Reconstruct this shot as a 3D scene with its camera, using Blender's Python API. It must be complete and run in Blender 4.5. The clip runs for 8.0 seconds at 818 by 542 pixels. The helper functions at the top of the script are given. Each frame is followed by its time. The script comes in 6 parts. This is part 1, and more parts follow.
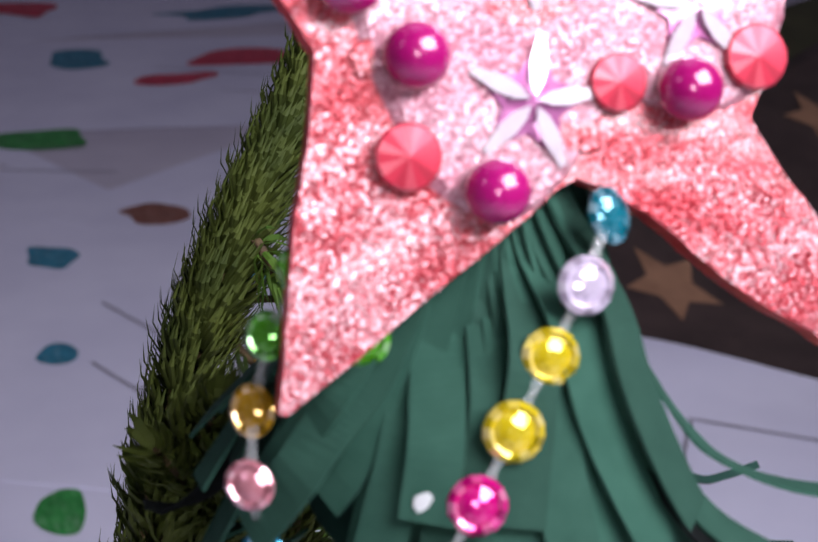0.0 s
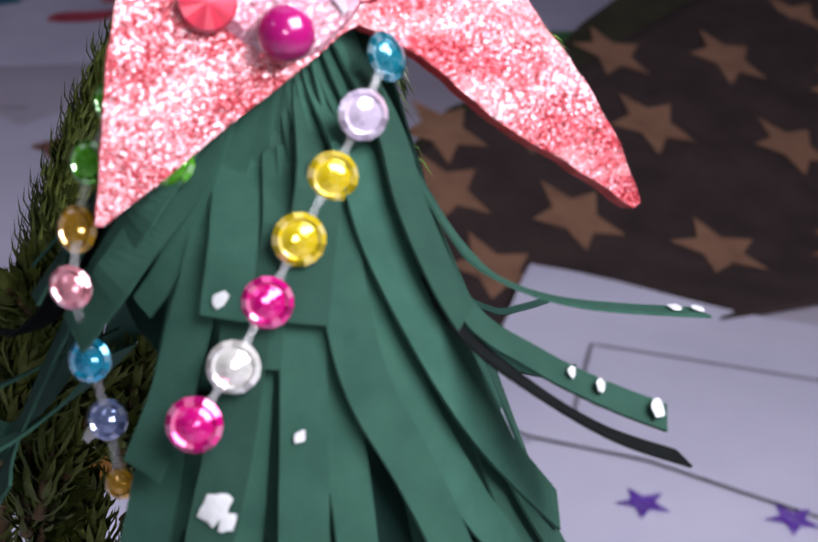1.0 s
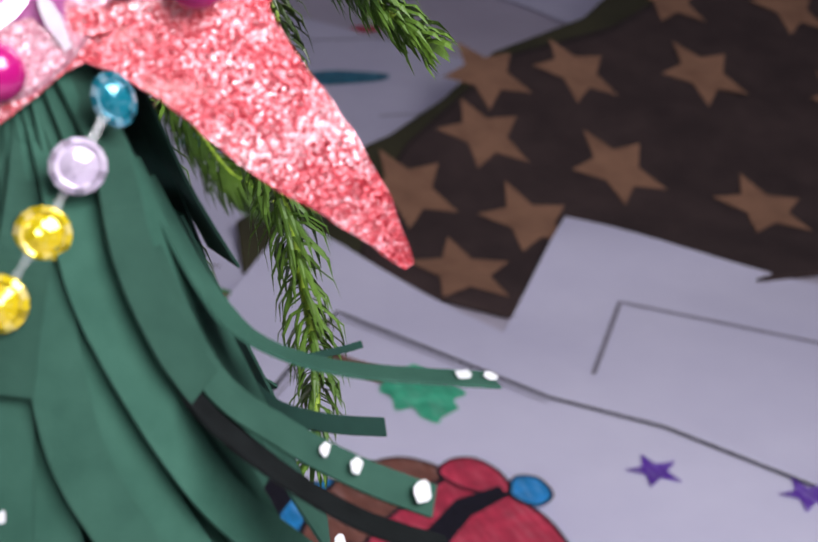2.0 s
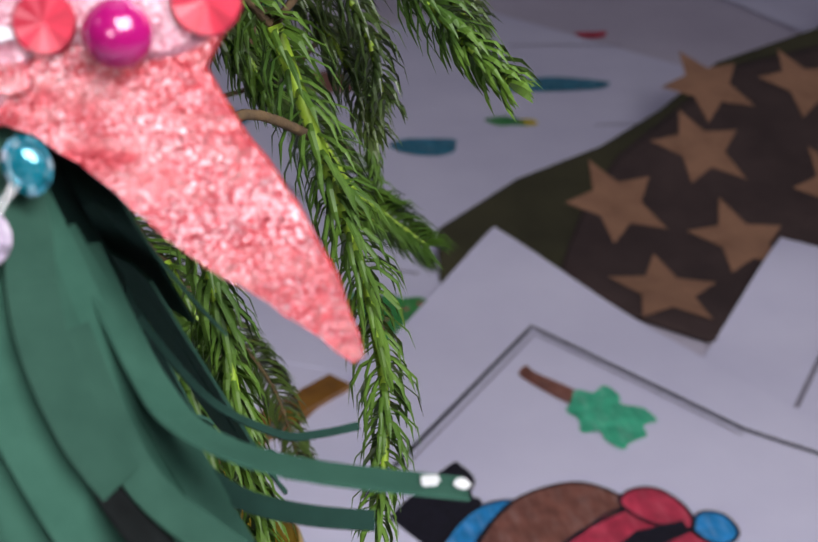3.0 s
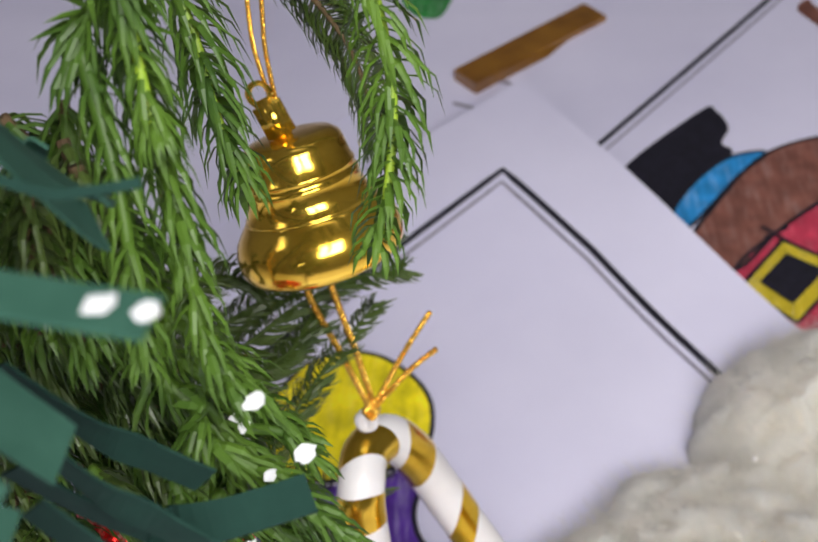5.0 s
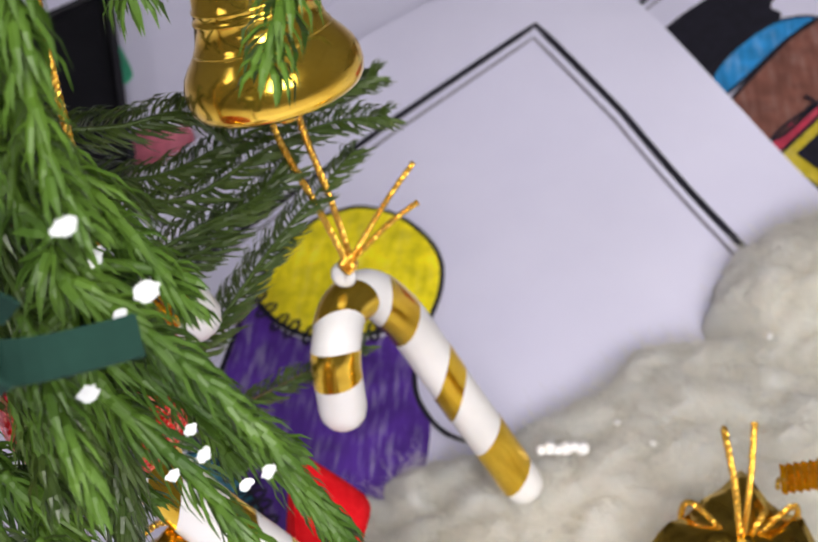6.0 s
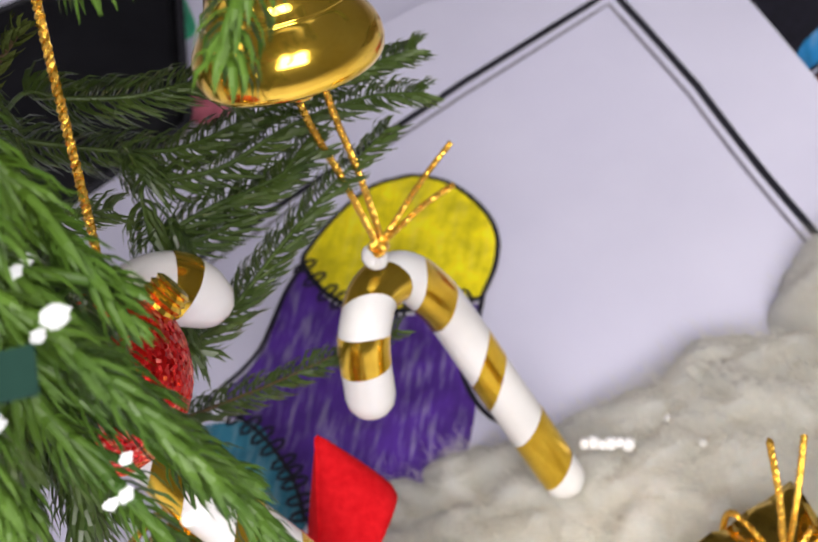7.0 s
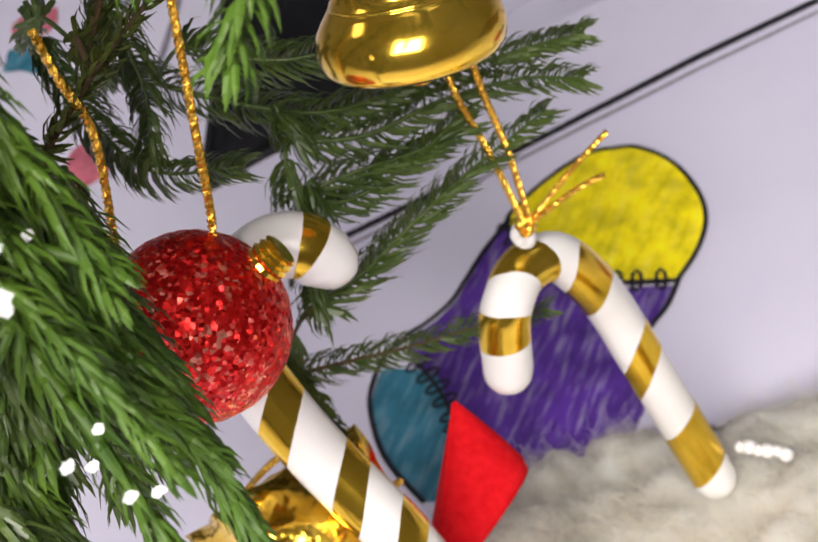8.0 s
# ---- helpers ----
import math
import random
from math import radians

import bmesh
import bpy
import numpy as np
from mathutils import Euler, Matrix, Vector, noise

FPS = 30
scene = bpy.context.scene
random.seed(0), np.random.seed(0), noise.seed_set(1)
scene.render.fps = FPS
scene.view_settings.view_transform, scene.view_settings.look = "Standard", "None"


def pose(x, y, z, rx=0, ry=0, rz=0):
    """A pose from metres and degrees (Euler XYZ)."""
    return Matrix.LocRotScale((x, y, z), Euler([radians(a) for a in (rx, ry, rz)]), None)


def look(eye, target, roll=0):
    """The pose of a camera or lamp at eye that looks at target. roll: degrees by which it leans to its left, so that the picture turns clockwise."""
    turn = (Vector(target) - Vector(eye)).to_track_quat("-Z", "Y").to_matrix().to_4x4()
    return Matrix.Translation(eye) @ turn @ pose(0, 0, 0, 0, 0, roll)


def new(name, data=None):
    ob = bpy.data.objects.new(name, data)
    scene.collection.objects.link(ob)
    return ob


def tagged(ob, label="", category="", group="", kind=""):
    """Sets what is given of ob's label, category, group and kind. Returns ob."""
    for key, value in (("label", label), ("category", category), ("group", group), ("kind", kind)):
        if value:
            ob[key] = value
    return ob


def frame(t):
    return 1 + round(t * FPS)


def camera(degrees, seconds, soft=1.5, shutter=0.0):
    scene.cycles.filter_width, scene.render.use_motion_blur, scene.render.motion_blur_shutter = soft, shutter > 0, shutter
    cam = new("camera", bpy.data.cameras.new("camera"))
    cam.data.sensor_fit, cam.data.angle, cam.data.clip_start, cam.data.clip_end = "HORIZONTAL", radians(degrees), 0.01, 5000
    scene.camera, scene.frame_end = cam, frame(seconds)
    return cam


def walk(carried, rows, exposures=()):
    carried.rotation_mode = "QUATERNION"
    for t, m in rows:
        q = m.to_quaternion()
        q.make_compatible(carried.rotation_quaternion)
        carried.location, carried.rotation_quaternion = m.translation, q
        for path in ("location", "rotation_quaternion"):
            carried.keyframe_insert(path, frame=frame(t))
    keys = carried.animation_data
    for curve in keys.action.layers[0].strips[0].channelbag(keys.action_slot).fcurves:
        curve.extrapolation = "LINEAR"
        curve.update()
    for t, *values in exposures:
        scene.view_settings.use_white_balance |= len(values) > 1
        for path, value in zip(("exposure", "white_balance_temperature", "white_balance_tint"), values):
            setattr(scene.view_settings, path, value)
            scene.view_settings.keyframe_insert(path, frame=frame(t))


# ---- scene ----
cam = camera(33.0, 8.0, 1.5)
PATH = [
    (0.0, pose(-0.00001, 0.00000, 0.19040, 68.629, -1.281, -21.295)),
    (0.5, pose(-0.00135, -0.00755, 0.18960, 68.377, -1.556, -22.666)),
    (1.0, pose(0.00161, -0.01132, 0.18888, 66.509, -2.265, -24.190)),
    (1.5, pose(0.00823, -0.01102, 0.18904, 65.803, -2.493, -23.805)),
    (1.7, pose(0.01254, -0.01015, 0.19148, 63.632, -3.042, -22.694)),
    (2.8, pose(0.02902, -0.00592, 0.19283, 63.600, -1.427, -12.826)),
    (3.0, pose(0.03161, -0.00432, 0.19278, 63.063, -0.960, -10.500)),
    (3.5, pose(0.03851, -0.00104, 0.19151, 58.874, 0.834, -7.148)),
    (4.0, pose(0.04412, 0.00839, 0.18833, 54.455, 2.819, -3.715)),
    (4.2, pose(0.04646, 0.00925, 0.18926, 53.076, 3.479, -2.282)),
    (5.3, pose(0.05575, 0.01570, 0.18243, 45.498, 5.641, 2.964)),
    (5.5, pose(0.05768, 0.01651, 0.18059, 44.322, 5.963, 3.714)),
    (6.0, pose(0.06169, 0.01953, 0.17719, 42.278, 5.161, 5.530)),
    (6.5, pose(0.06375, 0.02244, 0.17321, 40.638, 5.608, 7.409)),
    (7.0, pose(0.06616, 0.02799, 0.17294, 40.747, 6.332, 9.792)),
    (7.5, pose(0.07231, 0.03323, 0.17328, 40.129, 8.206, 15.660)),
    (8.0, pose(0.08080, 0.03471, 0.17433, 40.042, 11.009, 23.272)),
]
LIGHTING = [(0.0, -0.25, 6000, 19), (1.0, -0.20, 6000, 19), (1.7, -0.2, 6100, 18), (2.8, -0.25, 6250, 15), (3.5, -0.4, 6250, 13), (4.2, -0.2, 6400, 12), (5.5, 0.0, 6450, 12), (6.5, 0.08, 6550, 12), (7.5, 0.12, 6650, 12), (8.0, 0.18, 6850, 12)]
walk(cam, PATH, LIGHTING)
cam.data.dof.use_dof, cam.data.dof.focus_distance, cam.data.dof.aperture_fstop = True, 0.094, 104

# ---- light: a lamp over the table, dim room round it ----
world = bpy.data.worlds.new("room_light")
scene.world = world
world.use_nodes = True
world.node_tree.nodes["Background"].inputs[0].default_value = (0.74, 0.70, 0.90, 1)
world.node_tree.nodes["Background"].inputs[1].default_value = 0.03


def area_lamp(name, eye, target, sx, sy, watts, colour):
    data = bpy.data.lights.new(name, "AREA")
    data.shape, data.size, data.size_y, data.energy, data.color = "RECTANGLE", sx, sy, watts, colour
    ob = new(name, data)
    ob.matrix_world = look(eye, target)
    return ob


area_lamp("lamp_over_table", (0.12, -0.10, 0.345), (0.04, 0.11, 0.05), 0.20, 0.16, 1.95, (1, 0.97, 0.95))
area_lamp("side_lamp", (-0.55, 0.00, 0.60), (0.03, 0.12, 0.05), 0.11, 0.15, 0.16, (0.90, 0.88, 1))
# unseen source, added front left to give the star its glare
area_lamp("front_left_lamp", (-0.21, -0.54, 0.355), (0.03, 0.08, 0.12), 0.14, 0.14, 1.15, (1, 0.97, 0.94))
# unseen fill, added for the ambient light that the closed room shuts out
area_lamp("ceiling_fill", (0.15, 0.55, 1.44), (0.15, 0.55, 0), 0.7, 0.7, 1.5, (0.84, 0.81, 1))


# ---- materials ----
def nodes_of(name):
    m = bpy.data.materials.new(name)
    m.use_nodes = True
    t = m.node_tree
    return m, t.nodes, t.links, t.nodes["Principled BSDF"]


def noise_tex(n, l, scale, detail=4.0, coord="Object", rough=0.55):
    tc, mp, tx = n.new("ShaderNodeTexCoord"), n.new("ShaderNodeMapping"), n.new("ShaderNodeTexNoise")
    l.new(tc.outputs[coord], mp.inputs[0])
    l.new(mp.outputs[0], tx.inputs["Vector"])
    tx.inputs["Scale"].default_value, tx.inputs["Detail"].default_value = scale, detail
    tx.inputs["Roughness"].default_value = rough
    return tx


def ramp(n, l, src, stops):
    r = n.new("ShaderNodeValToRGB")
    e = r.color_ramp.elements
    while len(e) < len(stops):
        e.new(0.5)
    for k, (p, c) in enumerate(stops):
        e[k].position, e[k].color = p, (*c, 1)
    l.new(src, r.inputs[0])
    return r


def bump_to(n, l, b, src, dist, strength=0.5):
    bp = n.new("ShaderNodeBump")
    bp.inputs["Strength"].default_value, bp.inputs["Distance"].default_value = strength, dist
    l.new(src, bp.inputs["Height"])
    l.new(bp.outputs[0], b.inputs["Normal"])


def matter(name, dark, light, scale=400, rough=0.6, metal=0.0, bump=0.0, fine=3000, coat=0.0, spec=0.5, vary=0.0):
    """A plain surface whose colour drifts between two near tones, with a fine relief."""
    m, n, l, b = nodes_of(name)
    a = noise_tex(n, l, scale)
    r = ramp(n, l, a.outputs[0], ((0.3, dark), (0.7, light)))
    last = r.outputs[0]
    if vary:
        oi, hs = n.new("ShaderNodeObjectInfo"), n.new("ShaderNodeHueSaturation")
        ma = n.new("ShaderNodeMapRange")
        ma.inputs[3].default_value, ma.inputs[4].default_value = 1 - vary, 1 + vary
        l.new(oi.outputs["Random"], ma.inputs[0])
        l.new(ma.outputs[0], hs.inputs["Value"])
        l.new(last, hs.inputs["Color"])
        last = hs.outputs[0]
    l.new(last, b.inputs["Base Color"])
    b.inputs["Roughness"].default_value, b.inputs["Metallic"].default_value = rough, metal
    b.inputs["Coat Weight"].default_value = coat
    b.inputs["Specular IOR Level"].default_value = spec
    if bump:
        f = noise_tex(n, l, fine, 3)
        bump_to(n, l, b, f.outputs[0], bump)
    return m


M_PAPER = matter("white_sheet", (0.65, 0.64, 0.80), (0.75, 0.74, 0.89), 18, 0.75, bump=0.0013, fine=24, spec=0.3)
M_GREEN = matter("green_craft_paper", (0.016, 0.056, 0.038), (0.024, 0.074, 0.051), 500, 0.85, bump=0.00004, fine=6000, spec=0.2, vary=0.22)
# the same paper as M_GREEN, with shade put into its colour
M_GREEN_SHADED = matter("green_craft_paper_shaded", (0.007, 0.028, 0.021), (0.010, 0.038, 0.028), 500, 0.9, spec=0.2)
M_BLACK_PAPER = matter("black_paper", (0.004, 0.005, 0.005), (0.008, 0.010, 0.010), 700, 0.9, spec=0.08)
M_FLECK = matter("white_paint_fleck", (0.48, 0.50, 0.50), (0.60, 0.62, 0.62), 900, 0.55, bump=0.0001)
M_GOLD = matter("gold_plating", (0.90, 0.56, 0.05), (1.0, 0.68, 0.09), 250, 0.15, 0.92, bump=0.0001, fine=170)
M_GOLD_BAND = matter("gold_band", (0.80, 0.50, 0.04), (0.92, 0.62, 0.07), 300, 0.15, 0.92, bump=0.00006, fine=500)
M_GOLD_THREAD = matter("gold_thread", (0.70, 0.36, 0.03), (1.0, 0.66, 0.11), 5000, 0.25, 0.9, bump=0.0002, fine=4000)
M_FOIL = matter("gold_foil", (0.78, 0.50, 0.05), (0.95, 0.66, 0.10), 300, 0.2, 1.0, bump=0.0012, fine=210)
M_WHITE = matter("white_glossy_plastic", (0.78, 0.77, 0.76), (0.84, 0.83, 0.82), 120, 0.32, coat=0.25, spec=0.4)
M_INK = matter("black_ink", (0.006, 0.006, 0.01), (0.015, 0.014, 0.025), 600, 0.55)
M_GREY_INK = matter("grey_ink", (0.2, 0.19, 0.24), (0.3, 0.28, 0.34), 600, 0.7)
M_BARK = matter("brown_bark", (0.05, 0.03, 0.015), (0.12, 0.075, 0.03), 900, 0.85, bump=0.0003, fine=1800)
M_STEM = matter("green_stem", (0.18, 0.31, 0.02), (0.30, 0.44, 0.03), 700, 0.5)
M_NEEDLE = matter("green_needle", (0.030, 0.072, 0.010), (0.085, 0.165, 0.016), 160, 0.5, spec=0.35)
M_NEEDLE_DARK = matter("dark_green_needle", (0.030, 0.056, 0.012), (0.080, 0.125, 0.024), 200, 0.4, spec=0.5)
M_NEEDLE_OLIVE = matter("olive_needle", (0.028, 0.042, 0.006), (0.075, 0.095, 0.014), 200, 0.7, spec=0.2)
M_DARK_CLOTH = matter("black_cloth", (0.006, 0.006, 0.010), (0.016, 0.016, 0.022), 60, 0.75, bump=0.0006, fine=60)
M_TABLE = matter("grey_lilac_table", (0.52, 0.48, 0.58), (0.62, 0.58, 0.68), 14, 0.7)
M_WALL = matter("off_white_wall_paint", (0.52, 0.50, 0.50), (0.60, 0.58, 0.58), 6, 0.85, bump=0.002, fine=60)
M_FELT = matter("red_felt", (0.60, 0.005, 0.010), (0.74, 0.012, 0.018), 900, 0.9, bump=0.0003, fine=2600, spec=0.1)
M_CLOTH = matter("brown_cloth", (0.032, 0.019, 0.018), (0.058, 0.036, 0.033), 60, 0.95, bump=0.0005, fine=900)
M_CLOTH_STAR = matter("tan_print", (0.23, 0.12, 0.07), (0.34, 0.18, 0.105), 90, 0.95, bump=0.0005, fine=900)
M_HEM = matter("olive_hem", (0.022, 0.021, 0.008), (0.045, 0.042, 0.018), 40, 0.95)
M_WOOD = matter("varnished_wood", (0.16, 0.065, 0.008), (0.30, 0.14, 0.018), 120, 0.3, coat=0.6)


def crayon(name, c, streak=0.35):
    """Wax or felt-tip colour laid over paper in uneven strokes."""
    m, n, l, b = nodes_of(name)
    tc, mp, tx = n.new("ShaderNodeTexCoord"), n.new("ShaderNodeMapping"), n.new("ShaderNodeTexNoise")
    mp.inputs["Rotation"].default_value, mp.inputs["Scale"].default_value = (0, 0, 0.25), (900, 150, 300)
    l.new(tc.outputs["Object"], mp.inputs[0])
    l.new(mp.outputs[0], tx.inputs["Vector"])
    tx.inputs["Scale"].default_value, tx.inputs["Detail"].default_value = 1.0, 5
    lo = tuple(v * 0.82 for v in c)
    hi = tuple(v + (0.75 - v) * streak for v in c)
    r = ramp(n, l, tx.outputs[0], ((0.32, lo), (0.5, c), (0.78, hi)))
    # overlapping layers of ink
    big = noise_tex(n, l, 210, 3)
    hs, mr = n.new("ShaderNodeHueSaturation"), n.new("ShaderNodeMapRange")
    mr.inputs[1].default_value, mr.inputs[2].default_value = 0.3, 0.7
    mr.inputs[3].default_value, mr.inputs[4].default_value = 0.72, 1.26
    l.new(big.outputs[0], mr.inputs[0])
    l.new(mr.outputs[0], hs.inputs["Value"])
    l.new(r.outputs[0], hs.inputs["Color"])
    l.new(hs.outputs[0], b.inputs["Base Color"])
    b.inputs["Roughness"].default_value = 0.6
    return m


C_YELLOW = crayon("yellow_marker", (0.95, 0.80, 0.004), 0.08)
C_PURPLE = crayon("purple_marker", (0.085, 0.024, 0.28), 0.34)
C_BLUE = crayon("sky_blue_marker", (0.02, 0.27, 0.62), 0.2)
C_TEAL = crayon("teal_marker", (0.03, 0.20, 0.30), 0.2)
C_BROWN = crayon("brown_crayon", (0.22, 0.085, 0.06), 0.12)
C_RED = crayon("red_crayon", (0.56, 0.045, 0.09), 0.10)
C_MINT = crayon("mint_marker", (0.06, 0.50, 0.28), 0.2)
C_GREEN = crayon("green_marker", (0.03, 0.25, 0.05), 0.2)
C_VIOLET = crayon("violet_marker", (0.14, 0.05, 0.42), 0.3)
C_ROSE = crayon("rose_crayon", (0.62, 0.16, 0.22), 0.15)
C_GOLDEN = crayon("golden_marker", (0.60, 0.47, 0.02), 0.1)


def glitter(name, deep, pale, flake, size, paint, streak=(140, 420, 420), turn=0.7, metal=0.25, tilt=0.6, glue=0.0, wave=0.0):
    """Glitter in clear glue: many tiny tilted flakes over a coloured ground, brushed with paler paint."""
    m, n, l, b = nodes_of(name)
    tc, vo, sep = n.new("ShaderNodeTexCoord"), n.new("ShaderNodeTexVoronoi"), n.new("ShaderNodeSeparateColor")
    vo.inputs["Scale"].default_value = size
    l.new(tc.outputs["Object"], vo.inputs["Vector"])
    l.new(vo.outputs["Color"], sep.inputs[0])
    mp, big = n.new("ShaderNodeMapping"), n.new("ShaderNodeTexNoise")
    mp.inputs["Rotation"].default_value, mp.inputs["Scale"].default_value = (0, turn, 0), streak
    l.new(tc.outputs["Object"], mp.inputs[0])
    l.new(mp.outputs[0], big.inputs["Vector"])
    big.inputs["Scale"].default_value, big.inputs["Detail"].default_value, big.inputs["Roughness"].default_value = 1.0, 6, 0.62
    sand = noise_tex(n, l, size * 0.45, 3)
    br = ramp(n, l, big.outputs[0], ((0.36, (0, 0, 0)), (0.68, (1, 1, 1))))
    mul, mix, add = n.new("ShaderNodeMath"), n.new("ShaderNodeMath"), n.new("ShaderNodeMath")
    mul.operation, mul.inputs[1].default_value = "MULTIPLY", paint
    l.new(br.outputs[0], mul.inputs[0])
    mix.operation, mix.inputs[1].default_value = "MULTIPLY_ADD", 0.72
    l.new(sep.outputs[0], mix.inputs[0])
    l.new(mul.outputs[0], mix.inputs[2])
    add.operation, add.inputs[1].default_value = "MULTIPLY_ADD", 0.22
    l.new(sand.outputs[0], add.inputs[0])
    l.new(mix.outputs[0], add.inputs[2])
    r = ramp(n, l, add.outputs[0], ((0.42, deep), (0.82, pale), (1.0, flake)))
    l.new(r.outputs[0], b.inputs["Base Color"])
    rr = ramp(n, l, sep.outputs[1], ((0.0, (0.18,) * 3), (1.0, (0.5,) * 3)))
    l.new(rr.outputs[0], b.inputs["Roughness"])
    b.inputs["Metallic"].default_value = metal
    sub, sc, ad, nm = (n.new("ShaderNodeVectorMath") for _ in range(4))
    sub.operation, sub.inputs[1].default_value = "SUBTRACT", (0.5, 0.5, 0.5)
    l.new(vo.outputs["Color"], sub.inputs[0])
    sc.operation, sc.inputs["Scale"].default_value = "SCALE", tilt
    l.new(sub.outputs[0], sc.inputs[0])
    ge = n.new("ShaderNodeNewGeometry")
    ad.operation = "ADD"
    l.new(ge.outputs["Normal"], ad.inputs[0])
    l.new(sc.outputs[0], ad.inputs[1])
    nm.operation = "NORMALIZE"
    l.new(ad.outputs[0], nm.inputs[0])
    l.new(nm.outputs[0], b.inputs["Normal"])
    if glue:
        # a dried wavy coat of clear glue
        su, sw, aw, nw = (n.new("ShaderNodeVectorMath") for _ in range(4))
        su.operation, su.inputs[1].default_value = "SUBTRACT", (0.5, 0.5, 0.5)
        l.new(big.outputs["Color"], su.inputs[0])
        sw.operation, sw.inputs["Scale"].default_value = "SCALE", wave
        l.new(su.outputs[0], sw.inputs[0])
        aw.operation, nw.operation = "ADD", "NORMALIZE"
        l.new(sw.outputs[0], aw.inputs[0])
        l.new(ge.outputs["Normal"], aw.inputs[1])
        l.new(aw.outputs[0], nw.inputs[0])
        l.new(nw.outputs[0], b.inputs["Coat Normal"])
        b.inputs["Coat Weight"].default_value, b.inputs["Coat Roughness"].default_value, b.inputs["Coat IOR"].default_value = glue, 0.2, 1.7
    return m


M_STAR = glitter("red_glitter_foam", (0.31, 0.005, 0.014), (0.52, 0.105, 0.125), (0.68, 0.40, 0.43), 9500, 0.50, (140, 420, 420), 0.7, 0.5, 0.34, 0.42, 0.8)
M_STAR_PALE = glitter("pale_pink_glitter", (0.42, 0.14, 0.19), (0.46, 0.22, 0.27), (0.56, 0.36, 0.40), 8500, 0.55, (140, 420, 420), 0.7, 0.25, 0.45, 0.06, 0.8)
M_STAR_EDGE = matter("red_foam_edge", (0.45, 0.01, 0.015), (0.62, 0.04, 0.045), 900, 0.6, bump=0.0002)
M_BALL = glitter("red_glitter_ball", (0.55, 0.004, 0.004), (0.86, 0.016, 0.012), (1.0, 0.36, 0.26), 2700, 0.34, (300, 300, 300), 0.0, 0.7, 0.75)


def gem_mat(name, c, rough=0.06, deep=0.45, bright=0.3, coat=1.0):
    """Ring facets toned at random, sparkle put into the colour, and a glossy middle."""
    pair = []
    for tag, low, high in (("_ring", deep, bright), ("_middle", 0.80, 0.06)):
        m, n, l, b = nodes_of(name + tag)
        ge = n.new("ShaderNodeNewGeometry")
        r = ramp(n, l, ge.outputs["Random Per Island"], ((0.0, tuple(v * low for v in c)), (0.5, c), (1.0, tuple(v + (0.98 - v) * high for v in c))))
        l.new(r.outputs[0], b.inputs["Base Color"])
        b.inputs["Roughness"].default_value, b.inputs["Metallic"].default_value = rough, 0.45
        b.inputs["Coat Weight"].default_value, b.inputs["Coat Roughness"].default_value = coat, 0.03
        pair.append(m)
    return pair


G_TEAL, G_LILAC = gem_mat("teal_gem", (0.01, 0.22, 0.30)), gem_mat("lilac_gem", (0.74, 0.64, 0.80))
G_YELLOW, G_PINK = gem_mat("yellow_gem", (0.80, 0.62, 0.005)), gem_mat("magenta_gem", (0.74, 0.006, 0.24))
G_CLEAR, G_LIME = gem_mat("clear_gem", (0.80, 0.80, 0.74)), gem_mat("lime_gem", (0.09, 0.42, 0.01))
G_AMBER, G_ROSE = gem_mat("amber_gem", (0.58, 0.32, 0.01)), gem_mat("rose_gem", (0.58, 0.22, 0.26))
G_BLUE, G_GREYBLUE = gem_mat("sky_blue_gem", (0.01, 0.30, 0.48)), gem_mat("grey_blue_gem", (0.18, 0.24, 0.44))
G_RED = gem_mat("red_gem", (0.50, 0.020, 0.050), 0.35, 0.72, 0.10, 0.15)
M_SILVER_DARK = matter("lilac_pink_gem", (0.30, 0.05, 0.20), (0.50, 0.18, 0.38), 900, 0.12, 0.4, coat=1.0)
M_SILVER = matter("silver_pink_gem", (0.80, 0.70, 0.78), (0.95, 0.90, 0.94), 900, 0.12, 0.35, coat=1.0)
M_PEARL = matter("magenta_pearl", (0.36, 0.004, 0.13), (0.42, 0.008, 0.16), 300, 0.22, 0.15, coat=1.0)


def clear_mat(name, c, alpha):
    m, n, l, b = nodes_of(name)
    b.inputs["Base Color"].default_value, b.inputs["Roughness"].default_value = (*c, 1), 0.12
    b.inputs["Alpha"].default_value = alpha
    return m


M_LINK = clear_mat("clear_film", (0.75, 0.78, 0.78), 0.16)


def cotton_mat(name):
    m, n, l, b = nodes_of(name)
    a = noise_tex(n, l, 90, 6)
    r = ramp(n, l, a.outputs[0], ((0.3, (0.64, 0.62, 0.54)), (0.7, (0.76, 0.74, 0.66))))
    l.new(r.outputs[0], b.inputs["Base Color"])
    b.inputs["Roughness"].default_value = 1.0
    b.inputs["Specular IOR Level"].default_value = 0.05
    b.inputs["Subsurface Weight"].default_value, b.inputs["Subsurface Scale"].default_value = 1.0, 0.012
    b.inputs["Subsurface Radius"].default_value = (1, 0.9, 0.8)
    f = noise_tex(n, l, 700, 8, rough=0.75)
    bump_to(n, l, b, f.outputs[0], 0.0012, 0.6)
    return m


M_COTTON = cotton_mat("cotton_wool")


